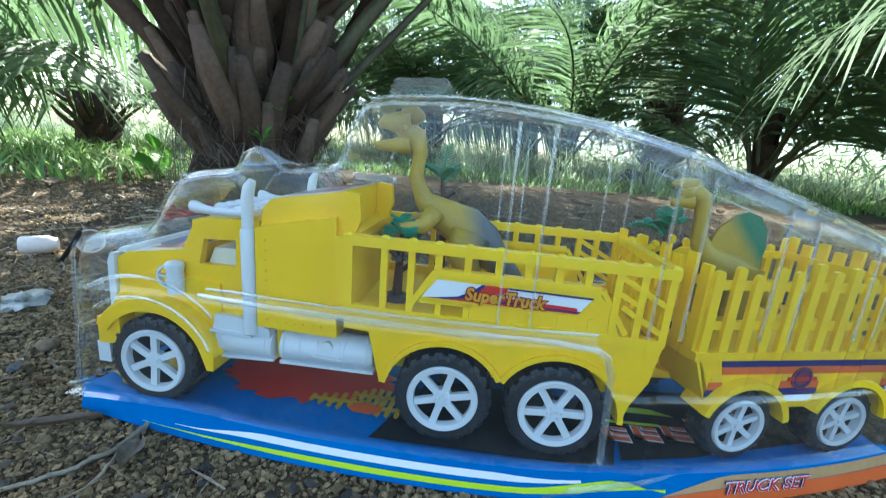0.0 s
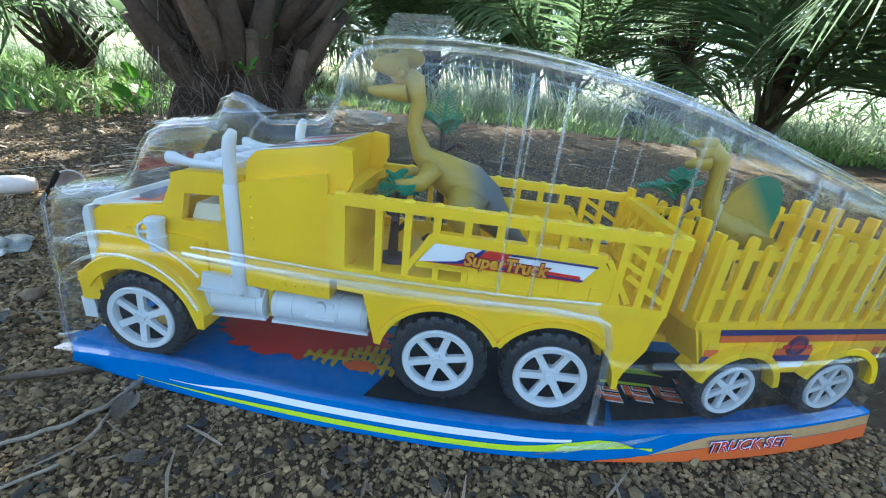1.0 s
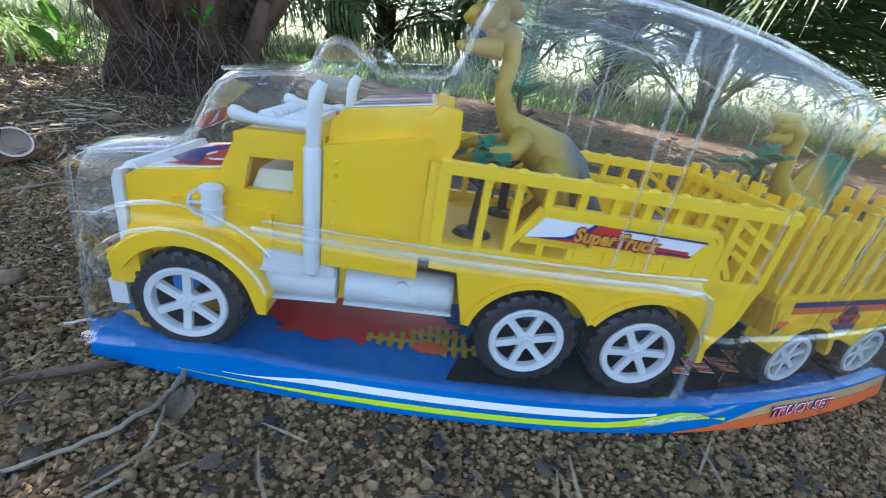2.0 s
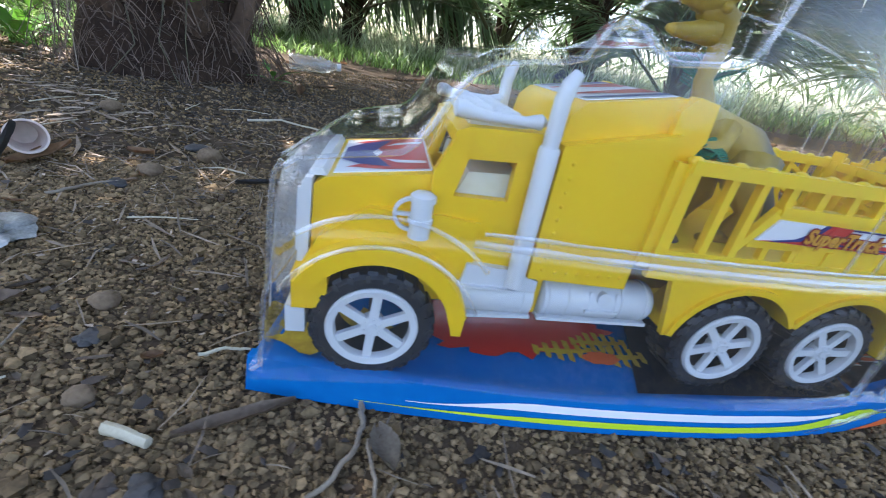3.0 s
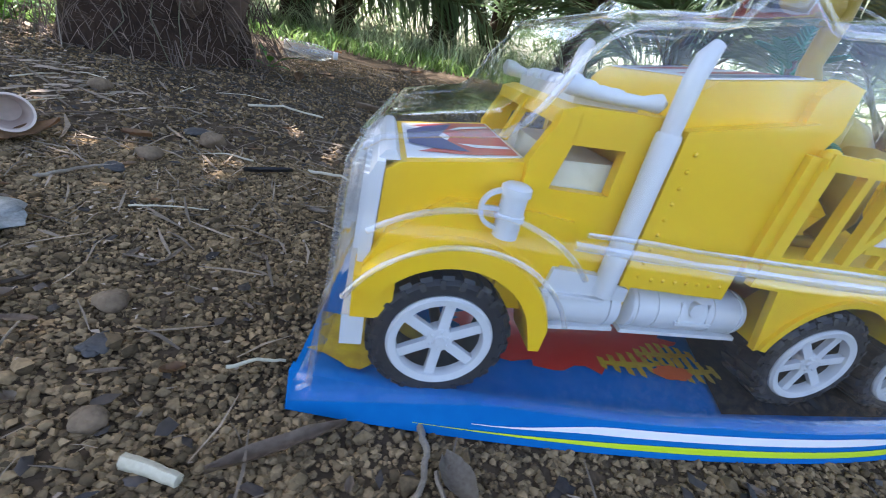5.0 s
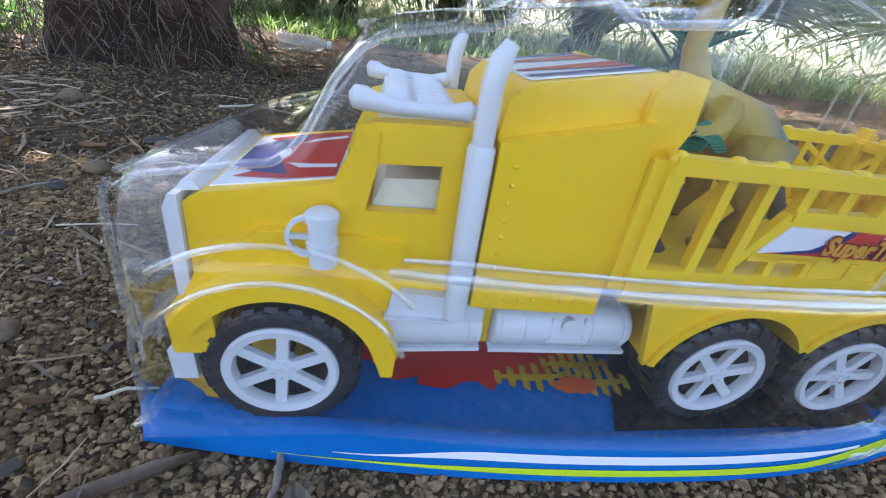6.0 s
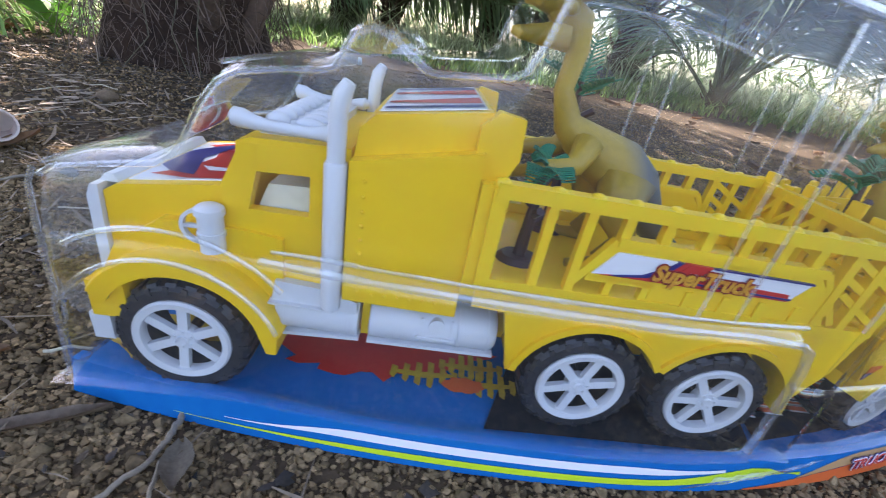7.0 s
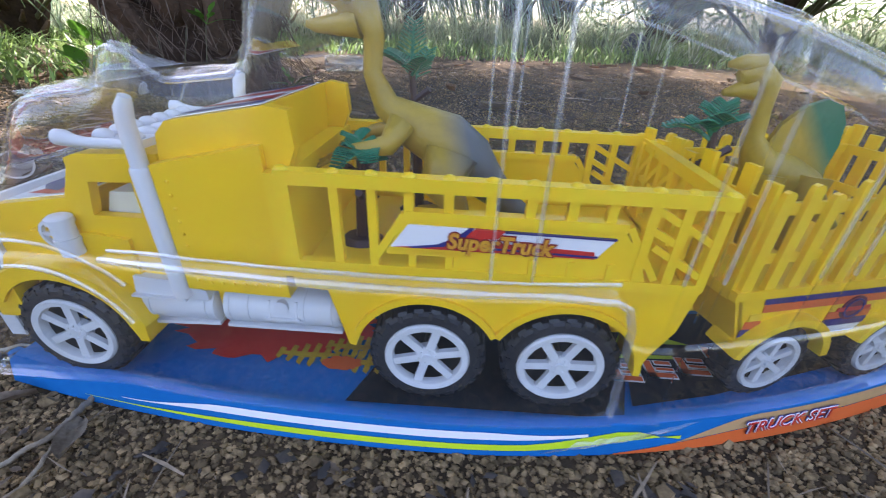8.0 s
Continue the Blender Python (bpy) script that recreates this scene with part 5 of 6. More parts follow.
def far_woods():
    """The grove all round, far off: many leaf clumps in one mesh."""
    rng = random.Random(41)
    vs, fs = [], []
    for n in range(72000):
        a, r = rng.uniform(0, 6.2832), rng.uniform(7.5, 15)
        z = 0.05 + 6.0 * rng.random() ** 1.7
        # unseen woods behind the camera are added for reflections, kept low for skylight
        if math.cos(a) < -0.1 and z > 1.6:
            continue
        if noise.noise((math.cos(a) * 4, math.sin(a) * 4, z * 0.5)) < -0.42 + 0.06 * z:
            continue
        c = Vector((r * math.sin(a), r * math.cos(a), z))
        s = rng.uniform(0.1, 0.34) * (0.6 + z * 0.16)
        d = Vector((rng.uniform(-1, 1), rng.uniform(-1, 1), rng.uniform(-1.3, 0.4))).normalized()
        w = d.cross(Vector((rng.uniform(-1, 1), rng.uniform(-1, 1), rng.uniform(-1, 1)))).normalized()
        i = len(vs)
        vs += [tuple(c - d * s), tuple(c - w * s * 0.11), tuple(c + d * s), tuple(c + w * s * 0.11)]
        fs.append((i, i + 1, i + 2, i + 3))
    me = bpy.data.meshes.new("far_woods")
    me.from_pydata(vs, [], fs)
    ob = new("far_woods", me)
    finish(ob, me, WOODS, 60)
    tagged(ob, "pale sunlit foliage of the far grove", "woods", kind="stuff")


far_woods()


# ---- small plants, litter and soil pieces ----
def blades(name, spots, mat, label, size, seed, lean=0.5, width=0.006):
    """Many grass blades in one mesh."""
    rng = random.Random(seed)
    vs, fs = [], []
    for x, y, s in spots:
        z = height(x, y) - 0.004
        for _ in range(rng.randint(4, 8)):
            a, h, l = rng.uniform(0, 6.283), size * s * rng.uniform(0.5, 1.2), lean * rng.uniform(0.3, 1.3)
            px, py = x + rng.uniform(-0.05, 0.05), y + rng.uniform(-0.05, 0.05)
            dx, dy = math.cos(a), math.sin(a)
            w = width * s * rng.uniform(0.7, 1.4)
            i = len(vs)
            for t, ww in ((0, 1), (0.5, 0.8), (1, 0.1)):
                cx, cy, cz = px + dx * l * h * t * t, py + dy * l * h * t * t, z + h * t * (1 - 0.25 * l * t)
                vs += [(cx - dy * w * ww, cy + dx * w * ww, cz), (cx + dy * w * ww, cy - dx * w * ww, cz)]
            fs += [(i, i + 1, i + 3, i + 2), (i + 2, i + 3, i + 5, i + 4)]
    me = bpy.data.meshes.new(name)
    me.from_pydata(vs, [], fs)
    ob = new(name, me)
    finish(ob, me, mat, 60)
    return tagged(ob, label, "grass", kind="stuff")


rng = random.Random(11)
spots = []
while len(spots) < 7500:
    x, y = rng.uniform(-8, 8), 0.55 + 9 * rng.random() ** 1.5
    edge = 2.7 + 0.35 * noise.noise((x * 1.3, 2.0, 0.0)) - 1.85 * max(0, min(1, (-0.9 - x) / 0.3))
    if y > edge:
        spots.append((x, y, rng.uniform(0.6, 1.5) * (1 + 0.12 * (y - 1.6))))
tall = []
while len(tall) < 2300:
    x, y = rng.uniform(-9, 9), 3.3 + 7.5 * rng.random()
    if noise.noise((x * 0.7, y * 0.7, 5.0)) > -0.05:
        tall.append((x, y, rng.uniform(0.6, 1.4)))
blades("tall_grass", tall, HAZY_GRASS, "sunlit tall grass and weeds behind the clearing, haze painted into their pale colour", 0.42, 5, 1.5, 0.0055)
blades("grass", spots, GRASS, "bright green grass and weeds beyond the bare soil", 0.085, 3, 1.2, 0.0042)


def scatter_granules():
    """Soil crumbs: rounded uneven grains, packed where the camera passes."""
    rng = random.Random(21)
    bm = bmesh.new()
    bmesh.ops.create_icosphere(bm, subdivisions=1, radius=1.0)
    bm.verts.ensure_lookup_table()
    base = np.array([v.co for v in bm.verts])
    tri = np.array([[v.index for v in f.verts] for f in bm.faces])
    bm.free()
    gen = np.random.default_rng(3)
    vs, fs, n, count = [], [], 0, 0
    while n < 122000:
        n += 1
        if n < 78000:
            x, y = (rng.uniform(-0.3, 0.42), -0.15 + 0.2 * rng.random()) if n % 5 < 2 else (rng.uniform(-0.62, -0.23), -0.15 + 0.5 * rng.random() ** 1.2)
            r = rng.choice((0.0009, 0.0011, 0.0014, 0.0017, 0.0022)) * rng.uniform(0.8, 1.25)
            if rng.random() < 0.015:
                r *= 1.9
        else:
            x, y = rng.uniform(-1.7, 1.2), 0.2 + 1.9 * rng.random() ** 1.5
            r = rng.uniform(0.0014, 0.004)
        if n % 5 < 2 and n < 78000 and x < 0.1 and y > -0.008:
            continue
        if X0 + 0.004 < x < X1 - 0.004 and yfront(x) + 0.004 < y < yback(x) - 0.004:
            continue
        z = height(x, y) - 0.002 + r * rng.uniform(0.05, 0.75)
        if X0 - r < x < X1 + r and yfront(x) - r < y < yback(x) + r:
            z = min(z, -0.001)
        vs.append(base * gen.uniform(0.6, 1.25, (len(base), 1)) * np.array([r, r * rng.uniform(0.75, 1.1), r * 0.85]) + np.array([x, y, z]))
        fs.append(tri + count * len(base))
        count += 1
    me = bpy.data.meshes.new("soil_crumbs")
    me.from_pydata(np.concatenate(vs).tolist(), [], np.concatenate(fs).tolist())
    ob = new("soil_crumbs", me)
    finish(ob, me, GRANULE, 48)
    tagged(ob, "loose olive-brown soil crumbs packed on the ground", "soil", kind="stuff")


scatter_granules()


def scatter_straw():
    """Dry fibres, husks and broken leaf bits lying on the soil."""
    rng = random.Random(31)
    vs, fs = [], []
    for n in range(9400):
        if n < 1800:
            x, y, L = rng.uniform(-0.75, 0.5), rng.uniform(-0.16, 0.6), 0.004 + 0.034 * rng.random() ** 2.2
        elif n < 4600:
            x, y, L = rng.uniform(-1.05, -0.25), rng.uniform(0.1, 1.1), 0.006 + 0.035 * rng.random() ** 2
        else:
            x, y, L = rng.uniform(-2.4, 2.0), 0.3 + 2.8 * rng.random(), 0.01 + 0.07 * rng.random() ** 2
        if X0 - 0.01 < x < X1 + 0.01 and yfront(x) - 0.012 < y < yback(x) + 0.01:
            continue
        a, w, b = rng.uniform(0, 3.142), L * rng.choice((0.018, 0.022, 0.03, 0.035, 0.09 if y > 0.9 or L < 0.02 else 0.025)), rng.uniform(-0.25, 0.25)
        z = height(x, y) + rng.uniform(0.0006, 0.0035)
        i = len(vs)
        dx, dy = math.cos(a), math.sin(a)
        for t, ww, up in ((-0.5, 0.5, 0), (0, 1, 0.04 * L), (0.5, 0.3, rng.uniform(0, 0.12) * L)):
            cx, cy = x + dx * L * t - dy * b * L * t * t, y + dy * L * t + dx * b * L * t * t
            vs += [(cx - dy * w * ww, cy + dx * w * ww, z + up), (cx + dy * w * ww, cy - dx * w * ww, z + up + w * 0.3)]
        fs += [(i, i + 1, i + 3, i + 2), (i + 2, i + 3, i + 5, i + 4)]
    me = bpy.data.meshes.new("dry_litter")
    me.from_pydata(vs, [], fs)
    ob = new("dry_litter", me)
    finish(ob, me, STRAW, 60)
    tagged(ob, "dry straw, fibres and leaf bits on the soil", "litter", kind="stuff")


scatter_straw()


def husk_heap():
    """Pale dry husks in a long heap before the old palm."""
    rng = random.Random(51)
    vs, fs = [], []
    for n in range(120):
        t = rng.random()
        x, y = -0.56 - 0.2 * t + rng.gauss(0, 0.045), 0.4 + 0.3 * t + rng.gauss(0, 0.045)
        L, a = rng.uniform(0.008, 0.034), 1.15 + rng.gauss(0, 0.45)
        w, z = L * rng.uniform(0.03, 0.1), height(x, y) + rng.uniform(0.001, 0.006)
        dx, dy = math.cos(a), -math.sin(a)
        i = len(vs)
        for q, ww in ((-0.5, 0.4), (0, 1), (0.5, 0.35)):
            c = (x + dx * L * q, y - dy * L * q)
            vs += [(c[0] - dy * w * ww * 0.5, c[1] - dx * w * ww * 0.5, z + 0.1 * L * abs(q)), (c[0] + dy * w * ww * 0.5, c[1] + dx * w * ww * 0.5, z + rng.uniform(0, 0.1) * L)]
        fs += [(i, i + 1, i + 3, i + 2), (i + 2, i + 3, i + 5, i + 4)]
    me = bpy.data.meshes.new("husk_heap")
    me.from_pydata(vs, [], fs)
    ob = new("husk_heap", me)
    finish(ob, me, HUSK, 60)
    tagged(ob, "heap of pale dry palm husks on the soil", "litter", kind="stuff")


def trunk_fibres():
    """Fine roots and fibres that hang on the old trunk."""
    rng = random.Random(61)
    vs, fs = [], []
    for n in range(1700):
        a, z = rng.uniform(-3.3, 0.6), 0.02 + 0.5 * rng.random() ** 1.3
        r = 0.155 + 0.1 * max(0, 1 - z / 0.35) + rng.uniform(-0.01, 0.05)
        p = Vector((SX + r * math.cos(a), SY + r * math.sin(a), z))
        d = Vector((rng.uniform(-1, 1), rng.uniform(-1, 0.3), rng.uniform(-1.0, 0.8))).normalized()
        L, w = rng.uniform(0.02, 0.09), rng.uniform(0.0005, 0.0013)
        i = len(vs)
        for t in (0, 0.5, 1):
            c = p + d * L * t - Vector((0, 0, 1)) * 0.4 * L * t * t
            vs += [(c.x - w, c.y, max(0.001, c.z)), (c.x + w, c.y, max(0.001, c.z + w))]
        fs += [(i, i + 1, i + 3, i + 2), (i + 2, i + 3, i + 5, i + 4)]
    me = bpy.data.meshes.new("root_fibres")
    me.from_pydata(vs, [], fs)
    ob = new("root_fibres", me)
    finish(ob, me, FIBRE, 60)
    tagged(ob, "brown root fibres hanging on the palm trunk", "fibres", kind="stuff")


def dark_litter():
    """Blackened bits of leaf and wood on the soil."""
    rng = random.Random(71)
    vs, fs = [], []
    for n in range(1500):
        x, y = rng.uniform(-1.1, -0.25) if n % 4 else rng.uniform(-0.3, 0.5), rng.uniform(-0.12, 1.1) if n % 4 else rng.uniform(-0.12, -0.03)
        r, z = rng.uniform(0.0015, 0.006) * (1 + 0.8 * max(0, y)), height(x, y) + rng.uniform(0.0004, 0.0025)
        if X0 - 0.01 < x < X1 + 0.01 and yfront(x) - 0.01 < y < yback(x) + 0.01:
            continue
        m, a0, sq = rng.randint(4, 6), rng.uniform(0, 6.3), rng.uniform(0.3, 0.9)
        i = len(vs)
        vs.append((x, y, z + r * 0.3))
        for k in range(m):
            a, q = 6.2832 * k / m, r * rng.uniform(0.6, 1.2)
            dx, dy = q * math.cos(a), q * math.sin(a) * sq
            vs.append((x + dx * math.cos(a0) - dy * math.sin(a0), y + dx * math.sin(a0) + dy * math.cos(a0), z + rng.uniform(-0.2, 0.35) * r))
        fs += [(i, i + 1 + k, i + 1 + (k + 1) % m) for k in range(m)]
    me = bpy.data.meshes.new("dark_litter")
    me.from_pydata(vs, [], fs)
    ob = new("dark_litter", me)
    finish(ob, me, DARK_LITTER, 60)
    tagged(ob, "blackish rotten leaf and wood bits on the soil", "litter", kind="stuff")


def pale_chips():
    """Small pale flakes of husk and dry leaf among the crumbs."""
    rng = random.Random(83)
    vs, fs = [], []
    for n in range(1500):
        x, y = (rng.uniform(-0.85, -0.25), -0.1 + 0.95 * rng.random() ** 1.3) if n % 3 else (rng.uniform(-0.9, 1.2), rng.uniform(0.4, 2.4))
        if X0 - 0.01 < x < X1 + 0.01 and yfront(x) - 0.01 < y < yback(x) + 0.01:
            continue
        L, a, z = rng.uniform(0.0018, 0.0055) * (1 + 0.9 * max(0, y)), rng.uniform(0, 6.28), height(x, y) + rng.uniform(0.001, 0.003)
        dx, dy, w = math.cos(a), math.sin(a), L * rng.uniform(0.25, 0.6)
        i = len(vs)
        for u, v in ((-1, 0.1), (-0.2, -1), (0.9, -0.3), (0.5, 0.9)):
            vs.append((x + dx * L * u * 0.5 - dy * w * v * 0.5, y + dy * L * u * 0.5 + dx * w * v * 0.5, z + rng.uniform(0, 0.35) * L))
        fs.append((i, i + 1, i + 2, i + 3))
    me = bpy.data.meshes.new("pale_chips")
    me.from_pydata(vs, [], fs)
    ob = new("pale_chips", me)
    finish(ob, me, HUSK, 60)
    tagged(ob, "small pale flakes of husk and leaf on the soil", "litter", kind="stuff")


dark_litter()
pale_chips()
husk_heap()
trunk_fibres()


# ---- loose things on the ground ----
def blade_leaf(name, mat, label, category, at, turn, length, width, curl=0.15, tip=0.0, seed=0, group=""):
    """A dry leaf with a midrib fold, curled edges and an uneven outline."""
    rng = random.Random(seed)
    bm = bmesh.new()
    rows = []
    for k in range(11):
        t = k / 10
        w = width * math.sin(math.pi * (0.04 + 0.94 * t)) ** 0.8 * rng.uniform(0.85, 1.1)
        row = []
        for s in (-1, -0.5, 0, 0.5, 1):
            row.append(bm.verts.new((length * (t - 0.5) + rng.uniform(-1, 1) * length * 0.01, s * w * 0.5, curl * width * s * s + tip * length * t * t + 0.0008 + rng.uniform(0, 0.05) * width)))
        rows.append(row)
    for p, q in zip(rows, rows[1:]):
        for k in range(4):
            bm.faces.new((p[k], q[k], q[k + 1], p[k + 1]))
    bmesh.ops.solidify(bm, geom=list(bm.faces), thickness=-0.0003)
    ob = part(name, bm, mat, None, "", 70)
    ob.matrix_basis = pose(at[0], at[1], height(*at[:2]) + at[2], 0, 0, turn)
    return tagged(ob, label, category, group)


def twig(pts, r0, r1, mat, label, category="twig", name="twig", seed=0, knots=0.35):
    rng = random.Random(seed)
    full = []
    for (a, b) in zip(pts, pts[1:]):
        for k in range(5):
            t = k / 5
            full.append(tuple(a[i] + (b[i] - a[i]) * t + rng.uniform(-1, 1) * r0 * knots for i in range(3)))
    full.append(pts[-1])
    bm = tube(bmesh.new(), full, [r0 + (r1 - r0) * k / (len(full) - 1) for k in range(len(full))], 7, 0.75)
    return tagged(part(name, bm, mat, None, "", 60), label, category)


twig([(-0.186, -0.009, 0.002), (-0.185, -0.022, 0.004), (-0.186, -0.033, 0.003), (-0.195, -0.049, 0.002), (-0.215, -0.068, 0.002), (-0.25, -0.09, 0.002)], 0.002, 0.0012, PALE_STICK, "flat greyish dry leaf stalk lying on soil by the tray", seed=1)
twig([(-0.182, -0.032, 0.004), (-0.178, -0.05, 0.003), (-0.176, -0.07, 0.002), (-0.2, -0.1, 0.002)], 0.0013, 0.0009, PALE_STICK, "thin pale curved twig lying on soil", seed=2)
blade_leaf("dry_leaf", PALE_STICK, "small grey-brown dry leaf resting on a twig", "leaf", (-0.174, -0.036, 0.002), -70, 0.024, 0.013, 0.3, 0.05, 1)
twig([(-0.29, -0.027, 0.003), (-0.281, -0.03, 0.0035), (-0.27, -0.034, 0.003)], 0.0034, 0.0029, PALE, "short pale cream dry stem piece on soil", "stem", "stem_piece", 3, 0.06)
blade_leaf("dry_strip", DRY, "long narrow curled brown leaf strip on soil", "leaf", (-0.24, -0.021, 0.001), 24, 0.05, 0.0075, 0.5, 0.02, 4)


twig([(-0.43, 0.6, 0.004), (-0.38, 0.625, 0.007), (-0.31, 0.6, 0.004)], 0.0022, 0.0014, PALE, "long thin pale dry twig lying on soil", seed=11, knots=0.2)
twig([(-0.285, 0.305, 0.004), (-0.25, 0.295, 0.007), (-0.21, 0.255, 0.004)], 0.0018, 0.001, PALE, "curved pale dry twig lying on soil", seed=12, knots=0.2)
twig([(-0.47, 0.205, 0.003), (-0.45, 0.235, 0.005), (-0.435, 0.255, 0.003)], 0.0016, 0.001, PALE_STICK, "straight greyish dry twig lying on soil", seed=13)
twig([(-0.272, 0.018, 0.003), (-0.26, 0.022, 0.005), (-0.248, 0.023, 0.004)], 0.0011, 0.0008, PALE, "short pale straw lying against the tray", seed=14)
twig([(-0.355, -0.02, 0.002), (-0.358, 0.01, 0.005), (-0.366, 0.04, 0.003)], 0.0009, 0.0006, PALE_STICK, "thin dry stalk lying on soil", seed=15)
twig([(-0.36, -0.018, 0.003), (-0.35, -0.008, 0.006), (-0.345, -0.001, 0.003)], 0.0009, 0.0006, PALE, "thin dry straw lying on soil", seed=16)
blade_leaf("dry_leaf", DRY, "flat grey-brown leaf flake lying on soil", "leaf", (-0.39, 0.053, 0.002), 30, 0.022, 0.014, 0.2, 0.05, 21)
blade_leaf("dry_leaf", BROWN_LEAF, "dark brown leaf flake lying on soil", "leaf", (-0.47, 0.35, 0.002), -20, 0.04, 0.016, 0.3, 0.08, 22)
blade_leaf("dry_leaf", DARK_BIT, "blackish curled leaf lying on soil", "leaf", (-0.32, 0.285, 0.002), 15, 0.045, 0.01, 0.4, 0.05, 23)
blade_leaf("dry_leaf", PALE, "small pale leaf scrap lying on soil", "leaf", (-0.235, 0.36, 0.002), 60, 0.014, 0.009, 0.2, 0.1, 24)
blade_leaf("dry_leaf", PALE_STICK, "small grey leaf scrap lying on soil", "leaf", (-0.26, 0.2, 0.002), -30, 0.02, 0.008, 0.3, 0.1, 25)


def make_cup():
    cup = thing("plastic_cup", (-0.57, 0.3, 0.0), "pale pinkish plastic cup lying on its side", "cup")
    bm = bmesh.new()
    ring_profile(bm, [(0.0, 0.0), (0.019, 0.0), (0.026, 0.06), (0.028, 0.0615), (0.028, 0.063), (0.0248, 0.063), (0.0178, 0.002), (0.0, 0.002)], 32)
    bmesh.ops.transform(bm, matrix=pose(-0.569, 0.325, 0.0175, 8, 0, 221) @ Matrix.Scale(0.62, 4), verts=bm.verts)
    part("cup_body", bm, CUP, cup, "thin pinkish plastic")


make_cup()
jar = thing("plastic_jar", (-0.61, 0.28, 0.0), "pale milky plastic jar lying on its side", "jar")
bm = ring_profile(bmesh.new(), [(0.0, 0.0), (0.018, 0.0), (0.021, 0.004), (0.021, 0.05), (0.016, 0.058), (0.014, 0.066), (0.0, 0.066)], 28)
bmesh.ops.transform(bm, matrix=pose(-0.63, 0.272, 0.013, 0, 0, -50) @ Matrix.Scale(0.62, 4), verts=bm.verts)
part("jar_body", bm, CUP, jar, "pale milky plastic")
blade_leaf("dead_leaf", BROWN_LEAF, "orange-brown curled dead leaf beside the cup", "leaf", (-0.535, 0.295, 0.001), 55, 0.055, 0.028, 0.15, 0.25, 6)
standing = blade_leaf("dead_leaf", DARK_BIT, "dark curled dead leaf standing up by the cup", "leaf", (-0.545, 0.268, 0.0), 41, 0.05, 0.011, 0.5, 0.12, 7)
standing.matrix_basis = pose(-0.542, 0.272, height(-0.542, 0.272) + 0.018, 8, -52, 41)


def lump(name, at, r, mat, label, category, seed, squash=0.7, rough=0.25):
    bm = bmesh.new()
    bmesh.ops.create_icosphere(bm, subdivisions=3, radius=r)
    for v in bm.verts:
        v.co *= 1 + rough * noise.noise(v.co / r * 1.3 + Vector((seed, 0, 0))) + rough * 0.4 * noise.noise(v.co / r * 4 + Vector((0, seed, 0)))
        v.co.z *= squash
    ob = part(name, bm, mat, None, "", 60)
    ob.matrix_basis = pose(at[0], at[1], height(*at) + r * squash * 0.6, 0, 0, seed * 50)
    return tagged(ob, label, category)


lump("crumpled_film", (-0.447, 0.128), 0.017, FOIL, "crumpled whitish plastic film on soil", "litter", 1, 0.45, 1.0)
lump("soil_clod", (-0.43, 0.29), 0.011, CLAY, "rounded brown soil clod", "clod", 2)
lump("palm_fruit", (-0.398, 0.358), 0.013, CLAY, "brown dried palm fruit lying on soil", "fruit", 3, 0.75)
lump("soil_clod", (-0.62, 0.56), 0.014, CLAY, "rounded brown soil clod", "clod", 4)
lump("charred_bit", (-0.432, 0.405), 0.014, DARK_BIT, "blackish flat bit of charred wood", "debris", 5, 0.3)
lump("charred_bit", (-0.44, 0.25), 0.008, DARK_BIT, "small blackish bit of charred wood", "debris", 6, 0.4, 0.7)
lump("charred_bit", (-0.262, -0.052), 0.006, DARK_BIT, "small blackish bit of charred wood", "debris", 7, 0.4, 0.7)
lump("charred_bit", (-0.33, 0.03), 0.006, DARK_BIT, "small blackish bit of charred wood", "debris", 8, 0.4, 0.7)
lump("soil_clod", (-0.34, 0.06), 0.0075, CLAY, "rounded brown soil clod", "clod", 9)
lump("soil_clod", (-0.31, -0.01), 0.006, CLAY, "rounded brown soil clod", "clod", 10)
lump("plastic_bag", (1.48, 3.98), 0.13, NAVY_BAG, "crumpled dark blue plastic bag on the far soil edge", "bag", 11, 0.9)


def make_bottle():
    bottle = thing("plastic_bottle", (-0.51, 1.7, 0.0), "empty clear plastic bottle with white cap lying on soil", "bottle")
    m = pose(-0.61, 1.69, height(-0.5, 1.7) + 0.034, 0, 0, -78)
    bm = ring_profile(bmesh.new(), [(0.0, 0.0), (0.028, 0.0), (0.032, 0.006), (0.032, 0.05), (0.03, 0.055), (0.032, 0.06), (0.032, 0.13), (0.026, 0.155), (0.014, 0.178), (0.013, 0.19), (0.0, 0.19)], 24)
    bmesh.ops.transform(bm, matrix=m, verts=bm.verts)
    part("bottle_body", bm, BOTTLE, bottle, "clear ribbed plastic").visible_shadow = False
    bm = ring_profile(bmesh.new(), [(0.0, 0.188), (0.015, 0.188), (0.015, 0.205), (0.0, 0.205)], 20)
    bmesh.ops.transform(bm, matrix=m, verts=bm.verts)
    part("cap", bm, WHITE, bottle, "white screw cap")


make_bottle()
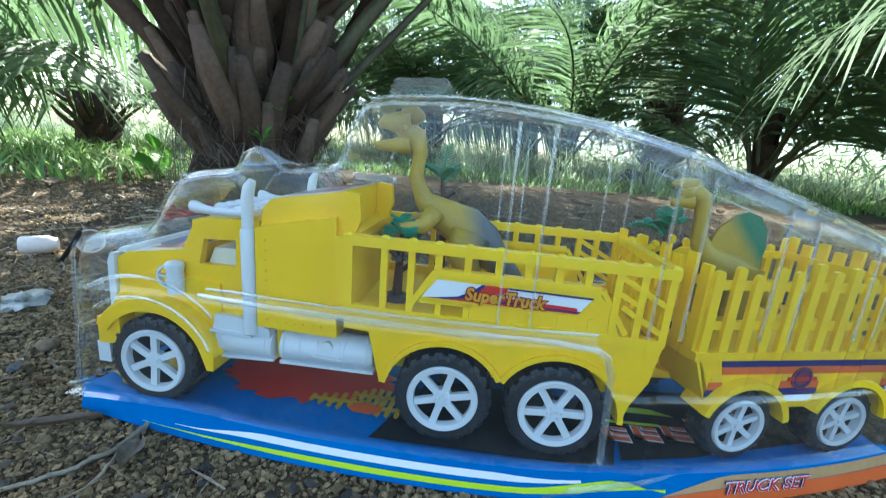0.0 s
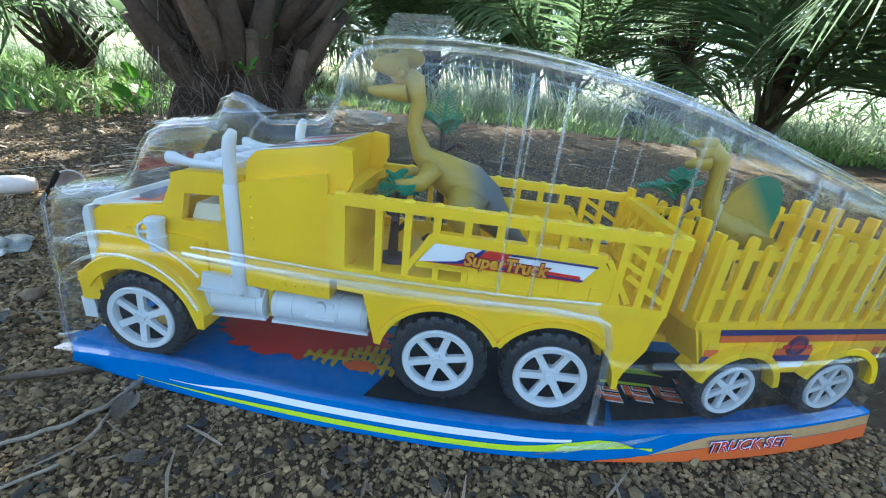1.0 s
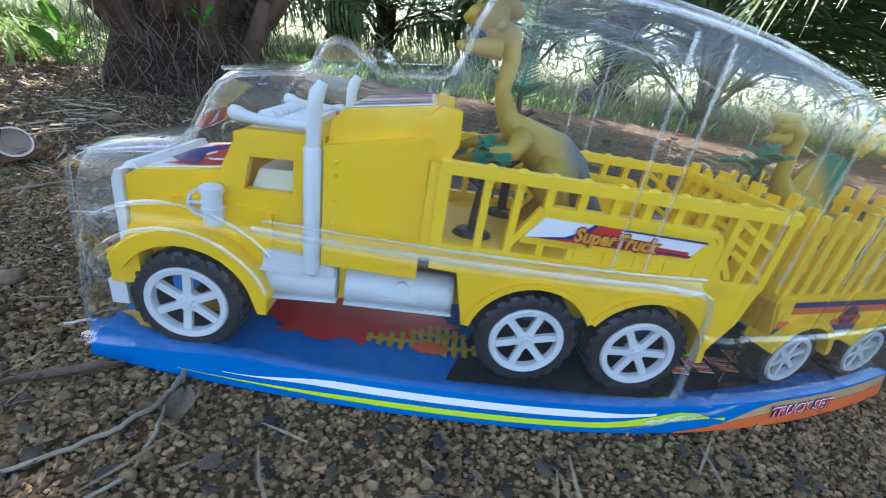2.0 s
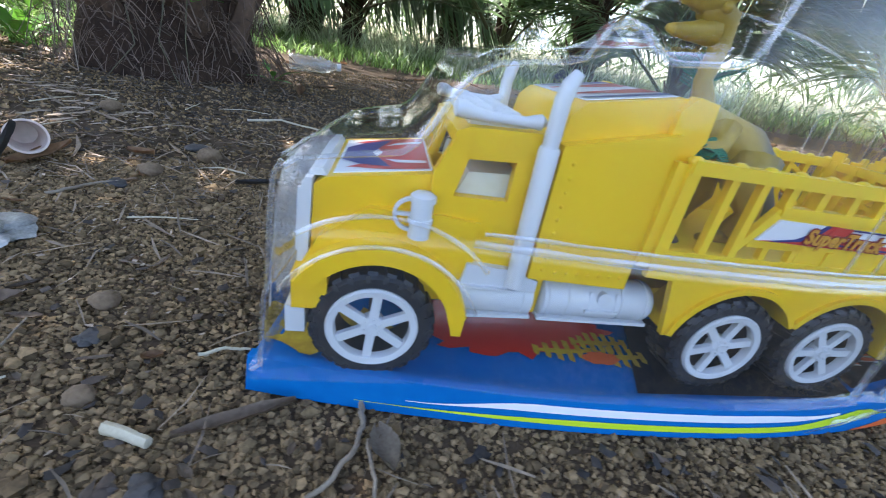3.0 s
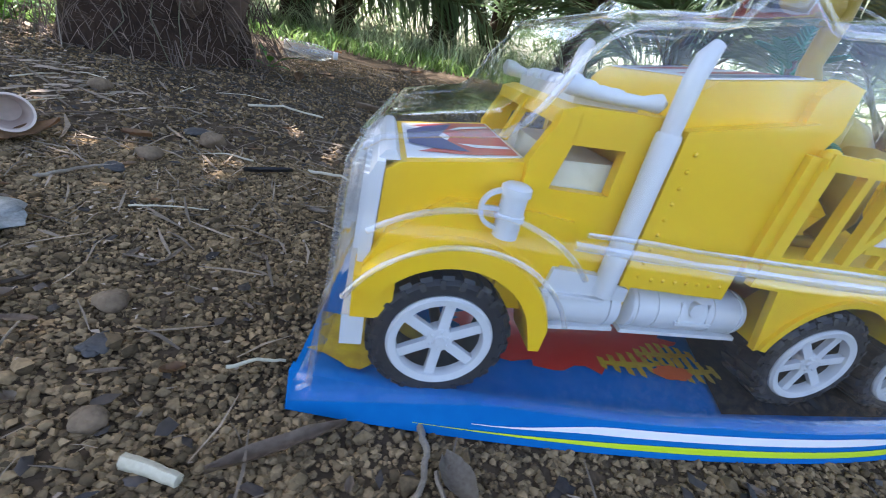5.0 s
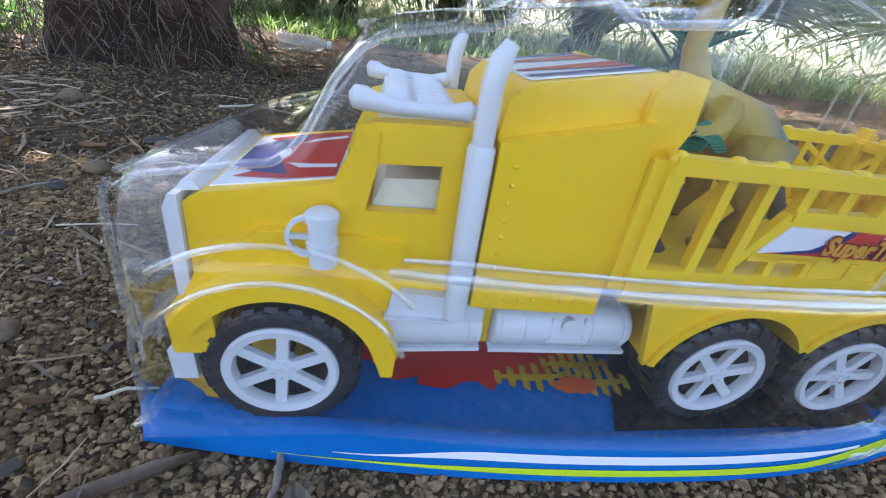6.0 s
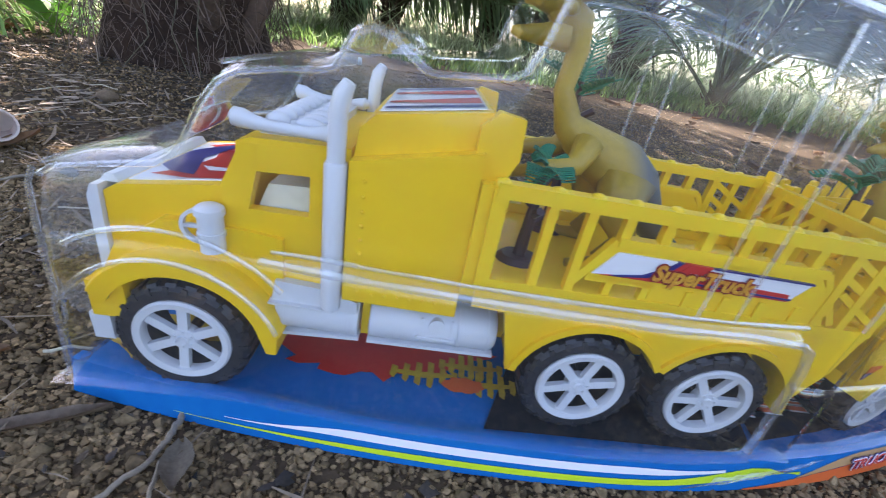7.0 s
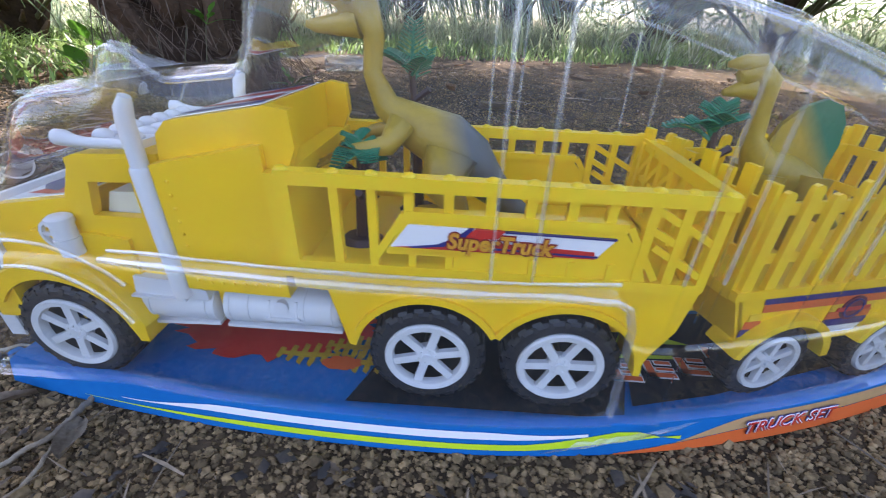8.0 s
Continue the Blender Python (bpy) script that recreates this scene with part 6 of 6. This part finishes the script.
# dry leaves and twigs that can be told apart
rng = random.Random(77)
for k in range(46):
    x, y = rng.uniform(-0.62, -0.26), rng.uniform(-0.08, 0.5)
    blade_leaf("leaf_bit", rng.choice((DRY, DRY, STRAW, BROWN_LEAF)), "small dry curled leaf bit on soil", "leaf", (x, y, 0.0005), rng.uniform(0, 360), rng.uniform(0.006, 0.017), rng.uniform(0.002, 0.006), rng.uniform(0.1, 0.5), rng.uniform(0, 0.2), k, "leaf bits on the soil")
for k in range(26):
    x, y = rng.uniform(-0.26, 0.3), rng.uniform(-0.11, -0.035)
    blade_leaf("leaf_bit", rng.choice((DRY, STRAW, DRY)), "small dry curled leaf bit on soil", "leaf", (x, y, 0.0005), rng.uniform(0, 360), rng.uniform(0.005, 0.014), rng.uniform(0.002, 0.005), rng.uniform(0.1, 0.5), rng.uniform(0, 0.2), k + 60, "leaf bits on the soil")
for k in range(30):
    x, y, a, L = rng.uniform(-0.8, -0.28), rng.uniform(-0.07, 0.75), rng.uniform(0, 3.14), rng.uniform(0.03, 0.1)
    z = height(x, y) + 0.0022
    twig([(x - L / 2 * math.cos(a), y - L / 2 * math.sin(a), z), (x, y, z + 0.003), (x + L / 2 * math.cos(a + 0.3), y + L / 2 * math.sin(a + 0.3), z)], rng.uniform(0.0006, 0.0012), 0.0005, rng.choice((PALE_STICK, DRY, PALE)), "thin dry twig lying on soil", seed=k)
for k in range(70):
    x, y = rng.uniform(-1.9, 1.6), rng.uniform(0.75, 2.6)
    blade_leaf("fallen_leaf", rng.choice((DRY, BROWN_LEAF, DRY)), "fallen dry brown leaf on the grove floor", "leaf", (x, y, 0.003), rng.uniform(0, 360), rng.uniform(0.04, 0.13), rng.uniform(0.015, 0.045), rng.uniform(0.1, 0.5), rng.uniform(0, 0.15), k + 200, "fallen leaves on the floor")


# ---- weeds and roots at the old palm ----
def make_weed(x, y, z, n, size, seed):
    rng = random.Random(seed)
    weed = thing("weed_plant", (x, y, z), "small green broad-leaved weed growing at the palm trunk", "plant", "weeds at the palm")
    for k in range(n):
        a, up, L = rng.uniform(0, 6.283), rng.uniform(0.3, 1.2), size * rng.uniform(0.6, 1.2)
        d = Vector((math.cos(a) * math.cos(up), math.sin(a) * math.cos(up), math.sin(up)))
        side = d.cross(Vector((0, 0, 1))).normalized()
        b = Vector((x, y, z))
        bm = bmesh.new()
        prev = None
        for j, (t, w) in enumerate(((0, 0.02), (0.35, 0.03), (0.5, 0.28), (0.7, 0.34), (0.88, 0.2), (1, 0.02))):
            c = b + d * L * t - Vector((0, 0, 1)) * 0.3 * L * t * t
            row = [bm.verts.new(c - side * L * w * 0.5), bm.verts.new(c - Vector((0, 0, 0.02 * L))), bm.verts.new(c + side * L * w * 0.5)]
            if prev:
                bm.faces.new((prev[0], prev[1], row[1], row[0])), bm.faces.new((prev[1], prev[2], row[2], row[1]))
            prev = row
        part("leaf", bm, WEED, weed)


for k, (dx, dy, z, n, s) in enumerate(((-0.2, -0.2, 0.34, 5, 0.13), (0.16, -0.24, 0.22, 6, 0.09), (-0.3, -0.1, 0.02, 8, 0.17), (-0.34, -0.02, 0.1, 7, 0.16), (0.28, -0.06, 0.02, 6, 0.12), (-0.42, 0.1, 0.0, 8, 0.2), (0.2, -0.2, 0.34, 4, 0.1), (-0.55, 0.25, 0.0, 8, 0.2))):
    make_weed(SX + dx, SY + dy, 0.8 * z, n, 0.8 * s, 90 + k)
for k in range(6):
    a = radians(-140 + 17 * k + 6 * math.sin(5 * k))
    bx, by = SX + 0.235 * math.cos(a), SY + 0.235 * math.sin(a)
    rng = random.Random(300 + k)
    z = rng.uniform(0.14, 0.38)
    twig([(bx, by, z), (bx + rng.uniform(-0.03, 0.03), by - 0.04, z * 0.5), (bx + rng.uniform(-0.05, 0.05), by - 0.06, 0.0)], 0.0017, 0.0009, PALE_STICK if k == 2 else STALK, "thin hanging root on the palm trunk", "root", "hanging_root", k)
